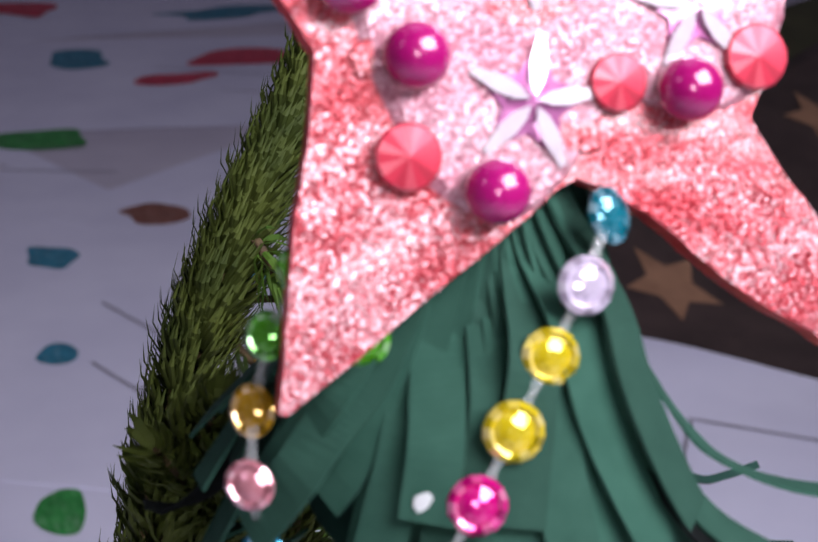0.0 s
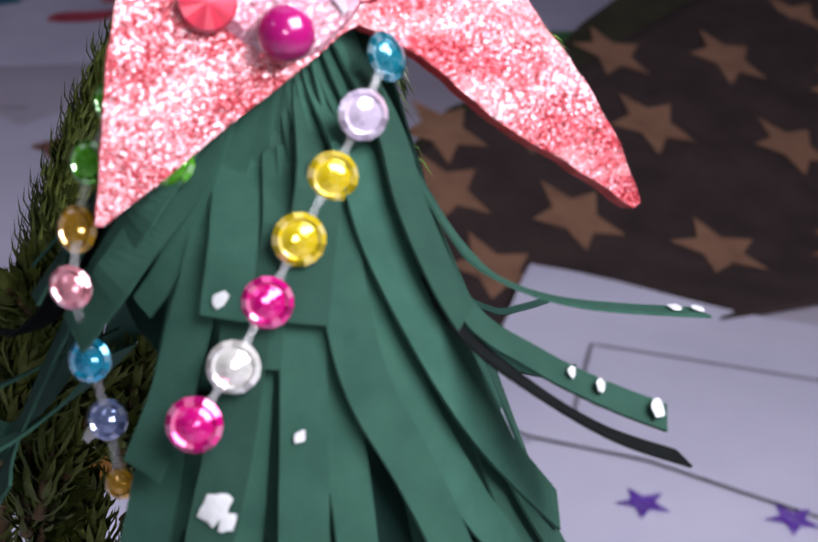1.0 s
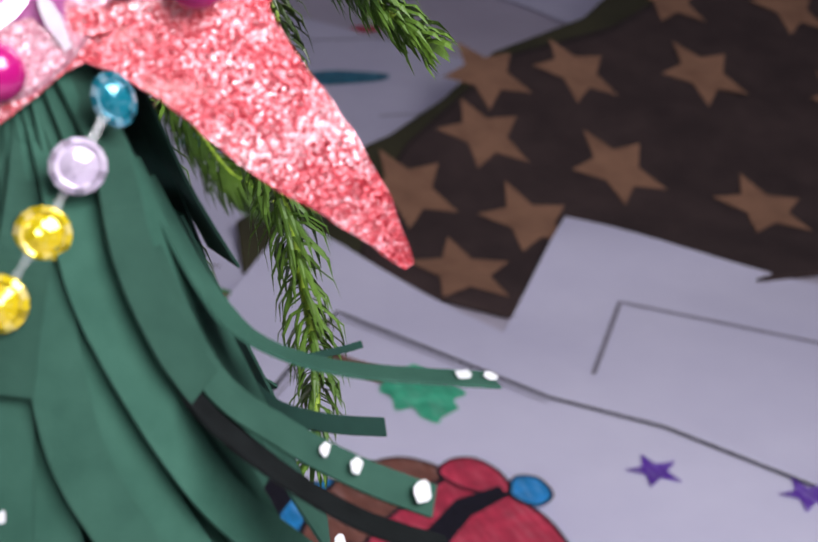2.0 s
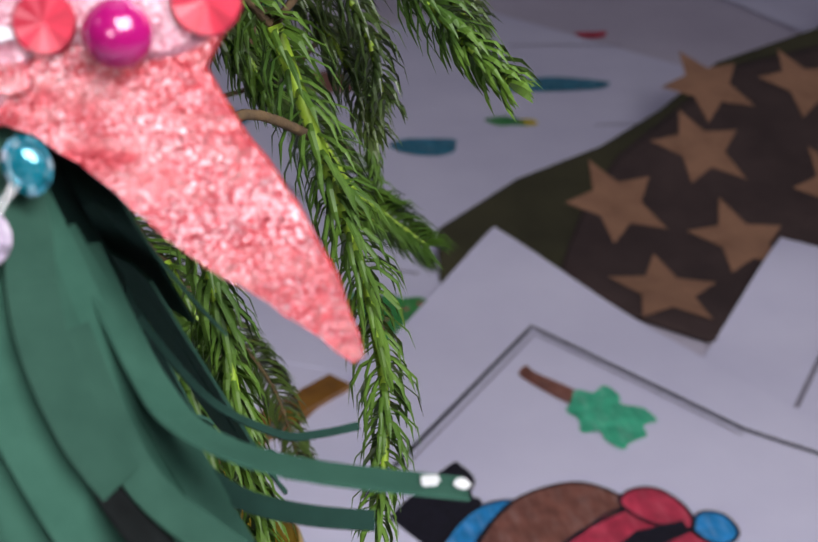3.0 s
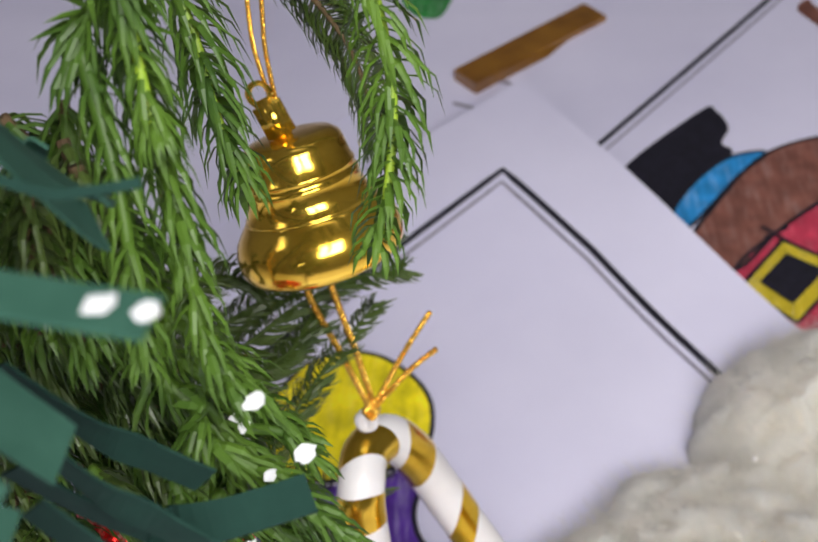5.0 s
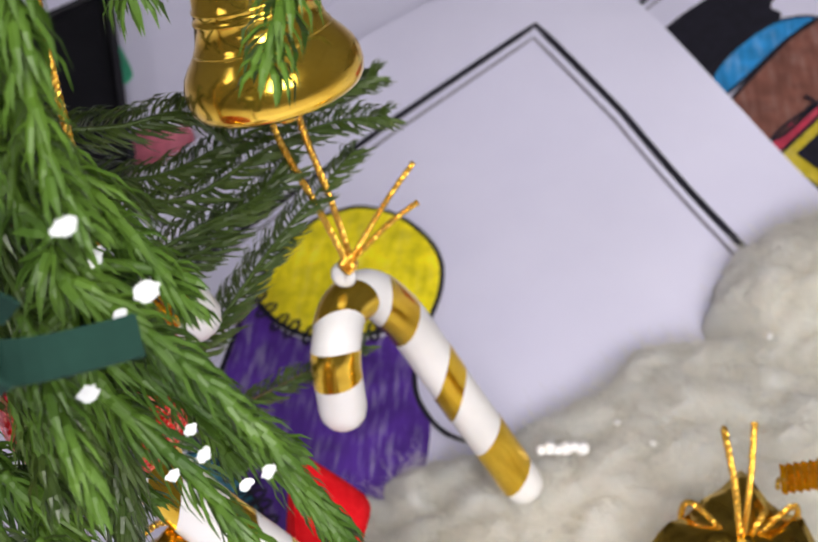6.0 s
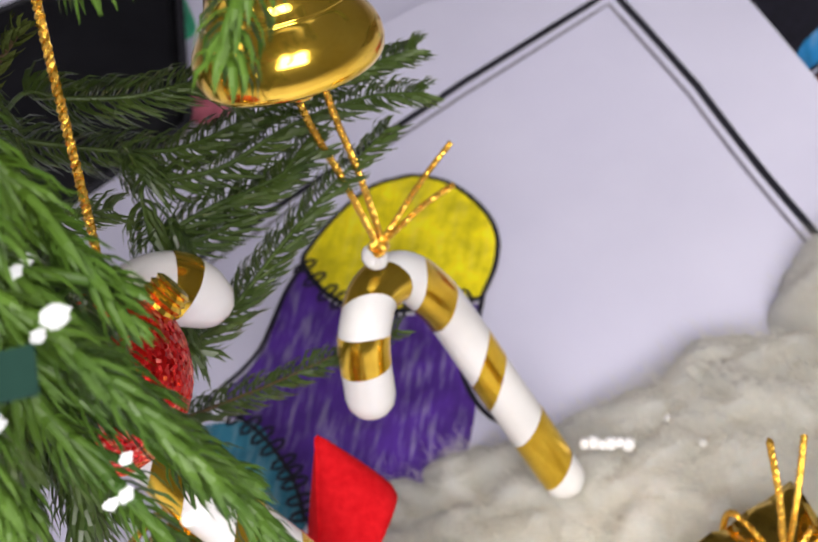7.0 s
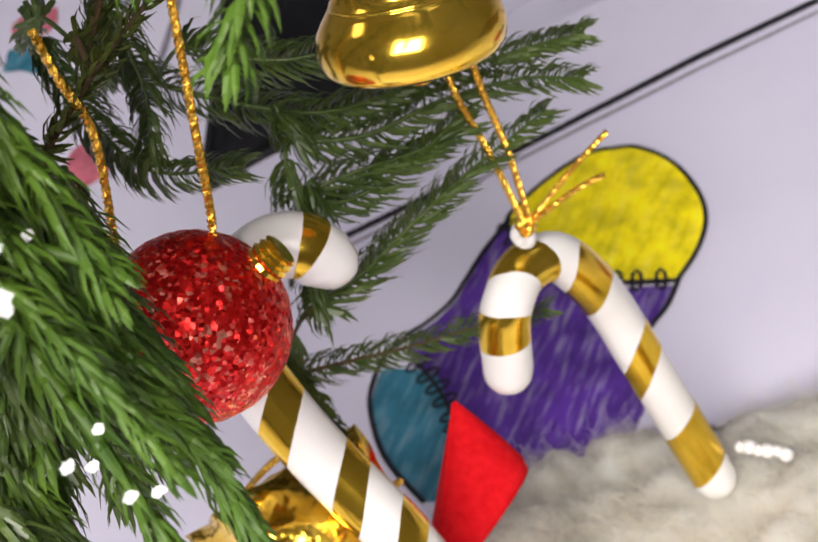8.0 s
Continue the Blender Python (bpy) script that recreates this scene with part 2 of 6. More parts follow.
def fibre_mat(name):
    """Thin fibres: light passes through as well as off them."""
    m, n, l, b = nodes_of(name)
    d, t, x = n.new("ShaderNodeBsdfDiffuse"), n.new("ShaderNodeBsdfTranslucent"), n.new("ShaderNodeMixShader")
    for q in (d, t):
        q.inputs["Color"].default_value = (0.80, 0.78, 0.70, 1)
    x.inputs[0].default_value = 0.5
    l.new(d.outputs[0], x.inputs[1])
    l.new(t.outputs[0], x.inputs[2])
    l.new(x.outputs[0], n["Material Output"].inputs[0])
    return m


M_FIBRE = fibre_mat("cotton_fibre")


# ---- building helpers ----
def part(name, bm, mat, parent=None, label="", smooth=False):
    me = bpy.data.meshes.new(name)
    bm.to_mesh(me)
    bm.free()
    for q in mat if isinstance(mat, (list, tuple)) else (mat,):
        me.materials.append(q)
    if smooth:
        me.polygons.foreach_set("use_smooth", [True] * len(me.polygons))
    ob = new(name, me)
    if parent is not None:
        ob.parent = parent
    return tagged(ob, label)


def thing(name, label, category, group="", kind=""):
    return tagged(new(name), label, category, group, kind)


def curve_points(pts, per=6, closed=False):
    """A smooth run through a few control points."""
    p = [Vector(q) for q in pts]
    out = []
    k = len(p)
    for i in range(k if closed else k - 1):
        a, b, c, d = ((p[(i - 1) % k], p[i], p[(i + 1) % k], p[(i + 2) % k]) if closed else
                      (p[max(i - 1, 0)], p[i], p[i + 1], p[min(i + 2, k - 1)]))
        for s in range(per):
            t = s / per
            out.append(0.5 * ((2 * b) + (c - a) * t + (2 * a - 5 * b + 4 * c - d) * t * t + (3 * b - a - 3 * c + d) * t ** 3))
    if not closed:
        out.append(p[-1])
    return out


def frames_along(pts):
    """Tangent and two cross directions at every point, carried along without twist."""
    k = len(pts)
    tan = [(pts[min(i + 1, k - 1)] - pts[max(i - 1, 0)]).normalized() for i in range(k)]
    side = tan[0].orthogonal().normalized()
    res = []
    for t in tan:
        side = (side - t * side.dot(t)).normalized()
        res.append((t, side, t.cross(side)))
    return res


def tube(bm, pts, radius, seg=8, caps=True, mat=0):
    fr, rings = frames_along(pts), []
    for i, (c, (t, a, b)) in enumerate(zip(pts, fr)):
        r = radius(i / (len(pts) - 1)) if callable(radius) else radius
        rings.append([bm.verts.new(c + (a * math.cos(2 * math.pi * k / seg) + b * math.sin(2 * math.pi * k / seg)) * r) for k in range(seg)])
    for u, v in zip(rings, rings[1:]):
        for k in range(seg):
            bm.faces.new((u[k], u[(k + 1) % seg], v[(k + 1) % seg], v[k])).material_index = mat
    if caps:
        bm.faces.new(rings[0][::-1]).material_index = mat
        bm.faces.new(rings[-1]).material_index = mat
    return rings


def ribbon(bm, centres, sides, normals, thick):
    """A strip of card: a run of cross lines with some thickness."""
    rows = []
    for c, s, n in zip(centres, sides, normals):
        h = n * (thick / 2)
        rows.append([bm.verts.new(q) for q in (c - s + h, c + s + h, c + s - h, c - s - h)])
    for u, v in zip(rows, rows[1:]):
        for k in range(4):
            bm.faces.new((u[k], u[(k + 1) % 4], v[(k + 1) % 4], v[k]))
    bm.faces.new(rows[0][::-1])
    bm.faces.new(rows[-1])


def lathe(bm, profile, seg, base):
    rings = []
    for r, z in profile:
        rings.append([bm.verts.new(Vector(base) + Vector((r * math.cos(2 * math.pi * k / seg), r * math.sin(2 * math.pi * k / seg), z))) for k in range(seg)])
    for u, v in zip(rings, rings[1:]):
        for k in range(seg):
            bm.faces.new((u[k], u[(k + 1) % seg], v[(k + 1) % seg], v[k]))


def twist_cord(bm, pts, r):
    """A cord of two thin strands wound tightly round each other."""
    fine = []
    for a, b in zip(pts, pts[1:]):
        k = max(1, int((b - a).length / (r * 0.42)))
        fine += [a.lerp(b, q / k) for q in range(k)]
    fine.append(pts[-1])
    fr = frames_along(fine)
    for ph in (0.0, math.pi):
        run = []
        for i, (c, (t, a, b)) in enumerate(zip(fine, fr)):
            w = ph + i * 1.15
            run.append(c + (a * math.cos(w) + b * math.sin(w)) * r * 0.42)
        tube(bm, run, r * 0.62, 5)


# ---- room, table ----
def slab(name, pts, z0, z1, mat, **tags):
    bm = bmesh.new()
    a = [bm.verts.new((x, y, z0)) for x, y in pts]
    b = [bm.verts.new((x, y, z1)) for x, y in pts]
    bm.faces.new(b)
    bm.faces.new(a[::-1])
    for k in range(len(pts)):
        bm.faces.new((a[k], a[(k + 1) % len(pts)], b[(k + 1) % len(pts)], b[k]))
    bmesh.ops.recalc_face_normals(bm, faces=bm.faces)
    return tagged(part(name, bm, mat), **tags)


slab("ground", [(-1.2, -1.0), (1.6, -1.0), (1.6, 1.9), (-1.2, 1.9)], -0.03, -0.0024, M_TABLE, kind="structure", label="lilac grey table top under the sheets")
slab("wall_west", [(-1.3, -1.1), (-1.2, -1.1), (-1.2, 2.0), (-1.3, 2.0)], -0.03, 1.5, M_WALL, kind="structure", label="plain off-white painted wall")
slab("wall_east", [(1.6, -1.1), (1.7, -1.1), (1.7, 2.0), (1.6, 2.0)], -0.03, 1.5, M_WALL, kind="structure", label="plain off-white painted wall")
slab("wall_south", [(-1.2, -1.1), (1.6, -1.1), (1.6, -1.0), (-1.2, -1.0)], -0.03, 1.5, M_WALL, kind="structure", label="plain off-white painted wall")
slab("wall_north", [(-1.2, 1.9), (1.6, 1.9), (1.6, 2.0), (-1.2, 2.0)], -0.03, 1.5, M_WALL, kind="structure", label="plain off-white painted wall")
slab("ceiling", [(-1.3, -1.1), (1.7, -1.1), (1.7, 2.0), (-1.3, 2.0)], 1.5, 1.58, M_WALL, kind="structure", label="plain off-white painted ceiling")


# ---- sheets of paper with drawings ----
def smoothstep(a, b, x):
    t = max(0.0, min(1.0, (x - a) / (b - a)))
    return t * t * (3 - 2 * t)


def sheet(label, corners, height, category="paper", div=36):
    """A thin sheet bent to a height; corners go round."""
    c = [Vector((x, y)) for x, y in corners]
    bm = bmesh.new()
    top, bot = {}, {}
    for i in range(div + 1):
        for j in range(div + 1):
            u, v = i / div, j / div
            p = (c[0] * (1 - u) + c[1] * u) * (1 - v) + (c[3] * (1 - u) + c[2] * u) * v
            z = height(p.x, p.y)
            top[i, j] = bm.verts.new((p.x, p.y, z))
            bot[i, j] = bm.verts.new((p.x, p.y, z - 0.00025))
    for i in range(div):
        for j in range(div):
            bm.faces.new((top[i, j], top[i + 1, j], top[i + 1, j + 1], top[i, j + 1]))
            bm.faces.new((bot[i, j + 1], bot[i + 1, j + 1], bot[i + 1, j], bot[i, j]))
    bm.normal_update()
    if top[0, 0].link_faces[0].normal.z < 0:
        bmesh.ops.reverse_faces(bm, faces=bm.faces)
    for k in range(div):
        for a, b in (((k, 0), (k + 1, 0)), ((k + 1, div), (k, div)), ((0, k + 1), (0, k)), ((div, k), (div, k + 1))):
            bm.faces.new([bm.verts.new(v.co) for v in (bot[a], bot[b], top[b], top[a])])
    return tagged(part("paper_sheet", bm, M_PAPER, smooth=True), label, category)


def patch(owner, name, mat, height, pts, lift=0.00025, closed_smooth=True, outline=0.0, label=""):
    """A coloured area on a sheet, following its bend; with a drawn outline if asked."""
    run = curve_points([(x, y, 0) for x, y in pts], 5, True) if closed_smooth else [Vector((x, y, 0)) for x, y in pts]
    bm = bmesh.new()
    vs = [bm.verts.new((p.x, p.y, 0)) for p in run]
    f = bm.faces.new(vs)
    if f.normal.z < 0 or sum((a.x * b.y - b.x * a.y) for a, b in zip(run, run[1:] + run[:1])) < 0:
        f.normal_flip()
    bmesh.ops.triangulate(bm, faces=[f])
    for _ in range(2):
        long = [e for e in bm.edges if e.calc_length() > 0.006]
        if long:
            bmesh.ops.subdivide_edges(bm, edges=long, cuts=1)
    bmesh.ops.triangulate(bm, faces=bm.faces)
    for v in bm.verts:
        v.co.z = height(v.co.x, v.co.y) + lift
    ob = part(name, bm, mat, owner, label)
    if outline:
        line(owner, "outline", M_INK, height, [(p.x, p.y) for p in run], outline, lift + 0.0002, True)
    return ob


def line(owner, name, mat, height, pts, width, lift=0.0004, closed=False, label=""):
    """A drawn line of even width on a sheet."""
    p = [Vector((x, y)) for x, y in pts]
    if closed:
        p.append(p[0])
    fine = []
    for a, b in zip(p, p[1:]):
        k = max(1, int((b - a).length / 0.004))
        fine += [a.lerp(b, s / k) for s in range(k)]
    fine.append(p[-1])
    bm = bmesh.new()
    prev = None
    for i, q in enumerate(fine):
        d = fine[min(i + 1, len(fine) - 1)] - fine[max(i - 1, 0)]
        d = Vector((-d.y, d.x)).normalized() * width * 0.5
        pair = [bm.verts.new((w.x, w.y, height(w.x, w.y) + lift)) for w in (q + d, q - d)]
        if prev:
            bm.faces.new((prev[0], prev[1], pair[1], pair[0]))
        prev = pair
    return part(name, bm, mat, owner, label)


def z_top_sheet(x, y):
    return 0.0035 + 0.005 * smoothstep(0.190, 0.245, y) + 0.0004 * math.sin(60 * x + 35 * y)


def z_mid_sheet(x, y):
    return 0.0006 + 0.0052 * smoothstep(0.32, 0.39, y) + 0.0002 * math.sin(50 * x)


def z_low_sheet(x, y):
    return -0.0008 + 0.0052 * smoothstep(0.31, 0.36, y) + 0.0006 * math.sin(35 * x + 20 * y)


top_sheet = sheet("white colouring sheet with a purple and yellow stocking drawing", [(0.0545, 0.2680), (0.2075, 0.0270), (0.0200, -0.0350), (-0.1150, 0.1150)], z_top_sheet)
line(top_sheet, "frame_line", M_INK, z_top_sheet, [(-0.0640, 0.1100), (-0.0203, 0.1615), (0.0100, 0.1962), (0.0250, 0.2122), (0.0503, 0.2368), (0.0670, 0.2140), (0.0856, 0.1842), (0.1250, 0.1180)], 0.0014)
line(top_sheet, "frame_line", M_GREY_INK, z_top_sheet, [(-0.0630, 0.1078), (-0.0195, 0.1590), (0.0107, 0.1936), (0.0255, 0.2092), (0.0500, 0.2332), (0.0658, 0.2118), (0.0842, 0.1822), (0.1235, 0.1160)], 0.0007)
patch(top_sheet, "stocking_body", C_PURPLE, z_top_sheet, [(0.0050, 0.1685), (0.0033, 0.1625), (0.0028, 0.1560), (0.0021, 0.1510), (0.0004, 0.1468), (-0.0018, 0.1432), (0.0002, 0.1389), (0.0028, 0.1382), (0.0059, 0.1356), (0.0106, 0.1310), (0.0135, 0.1269), (0.0164, 0.1211), (0.0200, 0.1160), (0.0300, 0.1180), (0.0360, 0.1280), (0.0374, 0.1428), (0.0348, 0.1482), (0.0338, 0.1530), (0.0348, 0.1585), (0.0350, 0.1630), (0.0265, 0.1604), (0.0180, 0.1594), (0.0105, 0.1624)])
line(top_sheet, "outline", M_INK, z_top_sheet, [(p.x, p.y) for p in curve_points([(0.0052, 0.1697, 0), (0.0034, 0.1630, 0), (0.0026, 0.1560, 0), (0.0019, 0.1512, 0), (-0.0001, 0.1468, 0), (-0.0024, 0.1434, 0), (-0.0042, 0.1390, 0), (-0.0040, 0.1335, 0), (-0.0022, 0.1285, 0), (0.0035, 0.1215, 0), (0.0121, 0.1163, 0)], 5)], 0.0008, 0.0008)
line(top_sheet, "outline", M_INK, z_top_sheet, [(p.x, p.y) for p in curve_points([(0.0356, 0.1646, 0), (0.0354, 0.1591, 0), (0.0342, 0.1545, 0), (0.0342, 0.1510, 0), (0.0353, 0.1474, 0), (0.0382, 0.1431, 0), (0.0416, 0.1407, 0), (0.0482, 0.1392, 0), (0.0505, 0.1411, 0), (0.0527, 0.1397, 0)], 5)], 0.0008, 0.0008)
patch(top_sheet, "stocking_toe", C_YELLOW, z_top_sheet, [(0.0050, 0.1692), (0.0055, 0.1735), (0.0083, 0.1800), (0.0128, 0.1867), (0.0171, 0.1891), (0.0210, 0.1901), (0.0274, 0.1882), (0.0332, 0.1830), (0.0362, 0.1773), (0.0367, 0.1712), (0.0357, 0.1655), (0.0345, 0.1636), (0.0265, 0.1612), (0.0180, 0.1600), (0.0105, 0.1630)], lift=0.0005, outline=0.0008)
patch(top_sheet, "stocking_heel", C_TEAL, z_top_sheet, [(-0.0036, 0.1345), (-0.0028, 0.1368), (0.0044, 0.1377), (0.0078, 0.1344), (0.0104, 0.1312), (0.0133, 0.1269), (0.0160, 0.1211), (0.0119, 0.1166), (0.0035, 0.1218), (-0.0020, 0.1285)], lift=0.0005)
for seam, k in ((((0.0050, 0.1690), (0.0105, 0.1630), (0.0180, 0.1600), (0.0265, 0.1612), (0.0345, 0.1636)), 10), (((0.0010, 0.1388), (0.0059, 0.1356), (0.0106, 0.1310), (0.0135, 0.1269), (0.0160, 0.1215)), 9)):
    run = curve_points([(x, y, 0) for x, y in seam], 12)
    for i in range(k):
        q = int((i + 0.5) / k * (len(run) - 1))
        d = (run[q + 1] - run[q]).normalized()
        c, u, v = run[q], d * 0.0008, Vector((-d.y, d.x, 0)) * 0.0020
        line(top_sheet, "stitch", M_INK, z_top_sheet, [((c + u * math.cos(w * 0.785) + v * math.sin(w * 0.785)).x, (c + u * math.cos(w * 0.785) + v * math.sin(w * 0.785)).y) for w in range(8)], 0.0006, 0.0012, True)
    line(top_sheet, "outline", M_INK, z_top_sheet, [(p.x, p.y) for p in run], 0.0006, 0.0010)

mid_sheet = sheet("white colouring sheet with a red, brown, black and blue drawing", [(0.1344, 0.3840), (0.2650, 0.1190), (0.0900, 0.0350), (-0.0200, 0.1800)], z_mid_sheet)
line(mid_sheet, "frame_line", M_INK, z_mid_sheet, [(0.0400, 0.2140), (0.0702, 0.2520), (0.1318, 0.3265), (0.1709, 0.2670), (0.1942, 0.2456), (0.2450, 0.1700)], 0.0013)
line(mid_sheet, "frame_line", M_GREY_INK, z_mid_sheet, [(0.0420, 0.2125), (0.0715, 0.2500), (0.1316, 0.3225), (0.1695, 0.2645)], 0.0006)
patch(mid_sheet, "black_shape", M_INK, z_mid_sheet, [(0.0730, 0.2400), (0.0937, 0.2634), (0.0975, 0.2630), (0.0992, 0.2570), (0.0970, 0.2515), (0.0985, 0.2471), (0.0870, 0.2290)], closed_smooth=True)
patch(mid_sheet, "blue_cuff", C_BLUE, z_mid_sheet, [(0.0985, 0.2465), (0.1058, 0.2470), (0.0990, 0.2400), (0.0900, 0.2280), (0.0850, 0.2230), (0.0845, 0.2300), (0.0910, 0.2400)], 0.0005, outline=0.0008)
patch(mid_sheet, "brown_shape", C_BROWN, z_mid_sheet, [(0.1040, 0.2455), (0.1150, 0.2510), (0.1241, 0.2512), (0.1310, 0.2450), (0.1309, 0.2400), (0.1180, 0.2335), (0.1050, 0.2230), (0.0937, 0.2110), (0.0860, 0.2180), (0.0930, 0.2310)], 0.0004, outline=0.0008)
patch(mid_sheet, "red_shape", C_RED, z_mid_sheet, [(0.1309, 0.2400), (0.1180, 0.2330), (0.1050, 0.2230), (0.0935, 0.2100), (0.0960, 0.1950), (0.1100, 0.1820), (0.1300, 0.1800), (0.1450, 0.1950), (0.1480, 0.2150), (0.1430, 0.2290)], 0.0004, outline=0.0008)
patch(mid_sheet, "red_lobe", C_RED, z_mid_sheet, [(0.1300, 0.2420), (0.1350, 0.2465), (0.1410, 0.2450), (0.1445, 0.2370), (0.1430, 0.2300), (0.1340, 0.2340)], 0.0007, outline=0.0008)
patch(mid_sheet, "blue_lobe", C_BLUE, z_mid_sheet, [(0.1430, 0.2290), (0.1470, 0.2350), (0.1520, 0.2330), (0.1525, 0.2260), (0.1470, 0.2230)], 0.0009, outline=0.0008)
patch(mid_sheet, "black_band", M_INK, z_mid_sheet, [(0.1090, 0.2135), (0.1300, 0.2310), (0.1420, 0.2330), (0.1420, 0.2285), (0.1310, 0.2240), (0.1130, 0.2080)], 0.0010, False)
patch(mid_sheet, "yellow_buckle", C_GOLDEN, z_mid_sheet, [(0.1043, 0.2185), (0.1150, 0.2095), (0.1031, 0.1955), (0.0945, 0.2060)], 0.0012, False, 0.0008)
patch(mid_sheet, "buckle_middle", M_INK, z_mid_sheet, [(0.1043, 0.2145), (0.1107, 0.2093), (0.1032, 0.2005), (0.0980, 0.2068)], 0.0015, False)
for a, b in (((0.1010, 0.2195), (0.1060, 0.2225)), ((0.1120, 0.1985), (0.1190, 0.1930)), ((0.1072, 0.2160), (0.1010, 0.2230)), ((0.1180, 0.2080), (0.1240, 0.2010)), ((0.1150, 0.2040), (0.1215, 0.1975))):
    line(mid_sheet, "crease_line", M_INK, z_mid_sheet, [a, b], 0.0008, 0.0012)
patch(mid_sheet, "brown_stem", C_BROWN, z_mid_sheet, [(0.1222, 0.3035), (0.1250, 0.3060), (0.1262, 0.3020), (0.1350, 0.2900), (0.1320, 0.2840), (0.1225, 0.2990)], 0.0004)
patch(mid_sheet, "mint_leaf", C_MINT, z_mid_sheet, [(0.1312, 0.2860), (0.1345, 0.2915), (0.1385, 0.2895), (0.1425, 0.2925), (0.1448, 0.2870), (0.1440, 0.2830), (0.1490, 0.2800), (0.1505, 0.2740), (0.1465, 0.2725), (0.1455, 0.2675), (0.1410, 0.2685), (0.1385, 0.2630), (0.1350, 0.2670), (0.1345, 0.2715), (0.1300, 0.2720), (0.1310, 0.2780), (0.1290, 0.2820)], 0.0005)


def ink_star(owner, mat, height, x, y, r, lift=0.0005, points=5, inner=0.42, turn=0.3):
    pts = []
    for k in range(points * 2):
        a, q = turn + math.pi * k / points, r if k % 2 == 0 else r * inner
        pts.append((x + q * math.cos(a), y + q * math.sin(a)))
    return patch(owner, "drawn_star", mat, height, pts, lift, False)


for x, y in ((0.1816, 0.2287), (0.2129, 0.2095), (0.2010, 0.1700)):
    ink_star(mid_sheet, C_VIOLET, z_mid_sheet, x, y, 0.0075)

right_sheet = sheet("white printed sheet half under another sheet", [(0.2239, 0.3646), (0.3750, 0.2300), (0.2300, 0.0600), (0.0800, 0.1900)], z_low_sheet)
line(right_sheet, "frame_line", M_GREY_INK, z_low_sheet, [(0.1900, 0.2770), (0.2170, 0.3120), (0.2900, 0.2500), (0.3400, 0.2080)], 0.0014)


def z_flat(x, y):
    return -0.0016 + 0.0004 * math.sin(40 * x + 23 * y)


def far_sheet(cx, cy, turn, w, h, marks):
    c, s = math.cos(radians(turn)), math.sin(radians(turn))
    pts = [(cx + c * a - s * b, cy + s * a + c * b) for a, b in ((-w, -h), (w, -h), (w, h), (-w, h))]
    dz = 0.0008 * random.random()
    high = lambda x, y: z_flat(x, y) + dz
    ob = sheet("white sheet with small coloured drawings lying on the table", pts, high, div=6)
    for mat, x, y, rx, ry in marks:
        run = []
        for k in range(9):
            a = 2 * math.pi * k / 9
            q = random.uniform(0.6, 1.15)
            run.append((x + rx * q * math.cos(a), y + ry * q * math.sin(a)))
        patch(ob, "drawn_shape", mat, high, run, 0.0004)
    for k in range(3):
        a, b = random.uniform(-0.7, 0.7), random.uniform(-0.7, 0.7)
        line(ob, "pencil_line", M_GREY_INK, high, [(cx + c * w * a - s * h * b, cy + s * w * a + c * h * b), (cx + c * w * (a + 0.5) - s * h * (b - 0.3), cy + s * w * (a + 0.5) + c * h * (b - 0.3))], 0.0012)
    return ob


random.seed(4)
far_sheet(0.030, 0.330, 12, 0.075, 0.10, [(C_GREEN, 0.034, 0.324, 0.008, 0.014), (C_TEAL, 0.046, 0.4236, 0.007, 0.010), (C_MINT, -0.02, 0.29, 0.012, 0.012)])
drawn = far_sheet(0.100, 0.420, -28, 0.075, 0.105, [(C_TEAL, 0.13, 0.47, 0.014, 0.010)])
corners = [(0.0830, 0.3580), (0.1110, 0.3470), (0.0885, 0.3245)]
fir = []
for (xa, ya), (xb, yb) in zip(corners, corners[1:] + corners[:1]):
    for k in range(7):
        t, out = k / 7, (0.0016 if k % 2 else -0.0004)
        ln = math.hypot(xb - xa, yb - ya)
        fir.append((xa + (xb - xa) * t - (yb - ya) / ln * out, ya + (yb - ya) * t + (xb - xa) / ln * out))
patch(drawn, "drawn_fir", C_GREEN, z_flat, fir, 0.0016, False)
for x, y in ((0.0905, 0.3470), (0.0960, 0.3490), (0.0920, 0.3390), (0.0985, 0.3440), (0.0900, 0.3330), (0.1030, 0.3465)):
    patch(drawn, "drawn_bauble", C_RED, z_flat, [(x + 0.0008 * math.cos(a), y + 0.0008 * math.sin(a)) for a in (0, 1.05, 2.1, 3.14, 4.19, 5.24)], 0.0020)
far_sheet(-0.010, 0.560, 20, 0.105, 0.15, [(C_TEAL, 0.056, 0.509, 0.012, 0.014), (C_GREEN, 0.069, 0.6755, 0.030, 0.022), (C_BROWN, 0.103, 0.5526, 0.016, 0.016)])
far_sheet(0.185, 0.520, 35, 0.080, 0.11, [(C_TEAL, 0.1916, 0.531, 0.026, 0.010), (C_GREEN, 0.166, 0.494, 0.008, 0.008), (C_GOLDEN, 0.174, 0.491, 0.005, 0.006), (C_RED, 0.235, 0.60, 0.009, 0.006)])
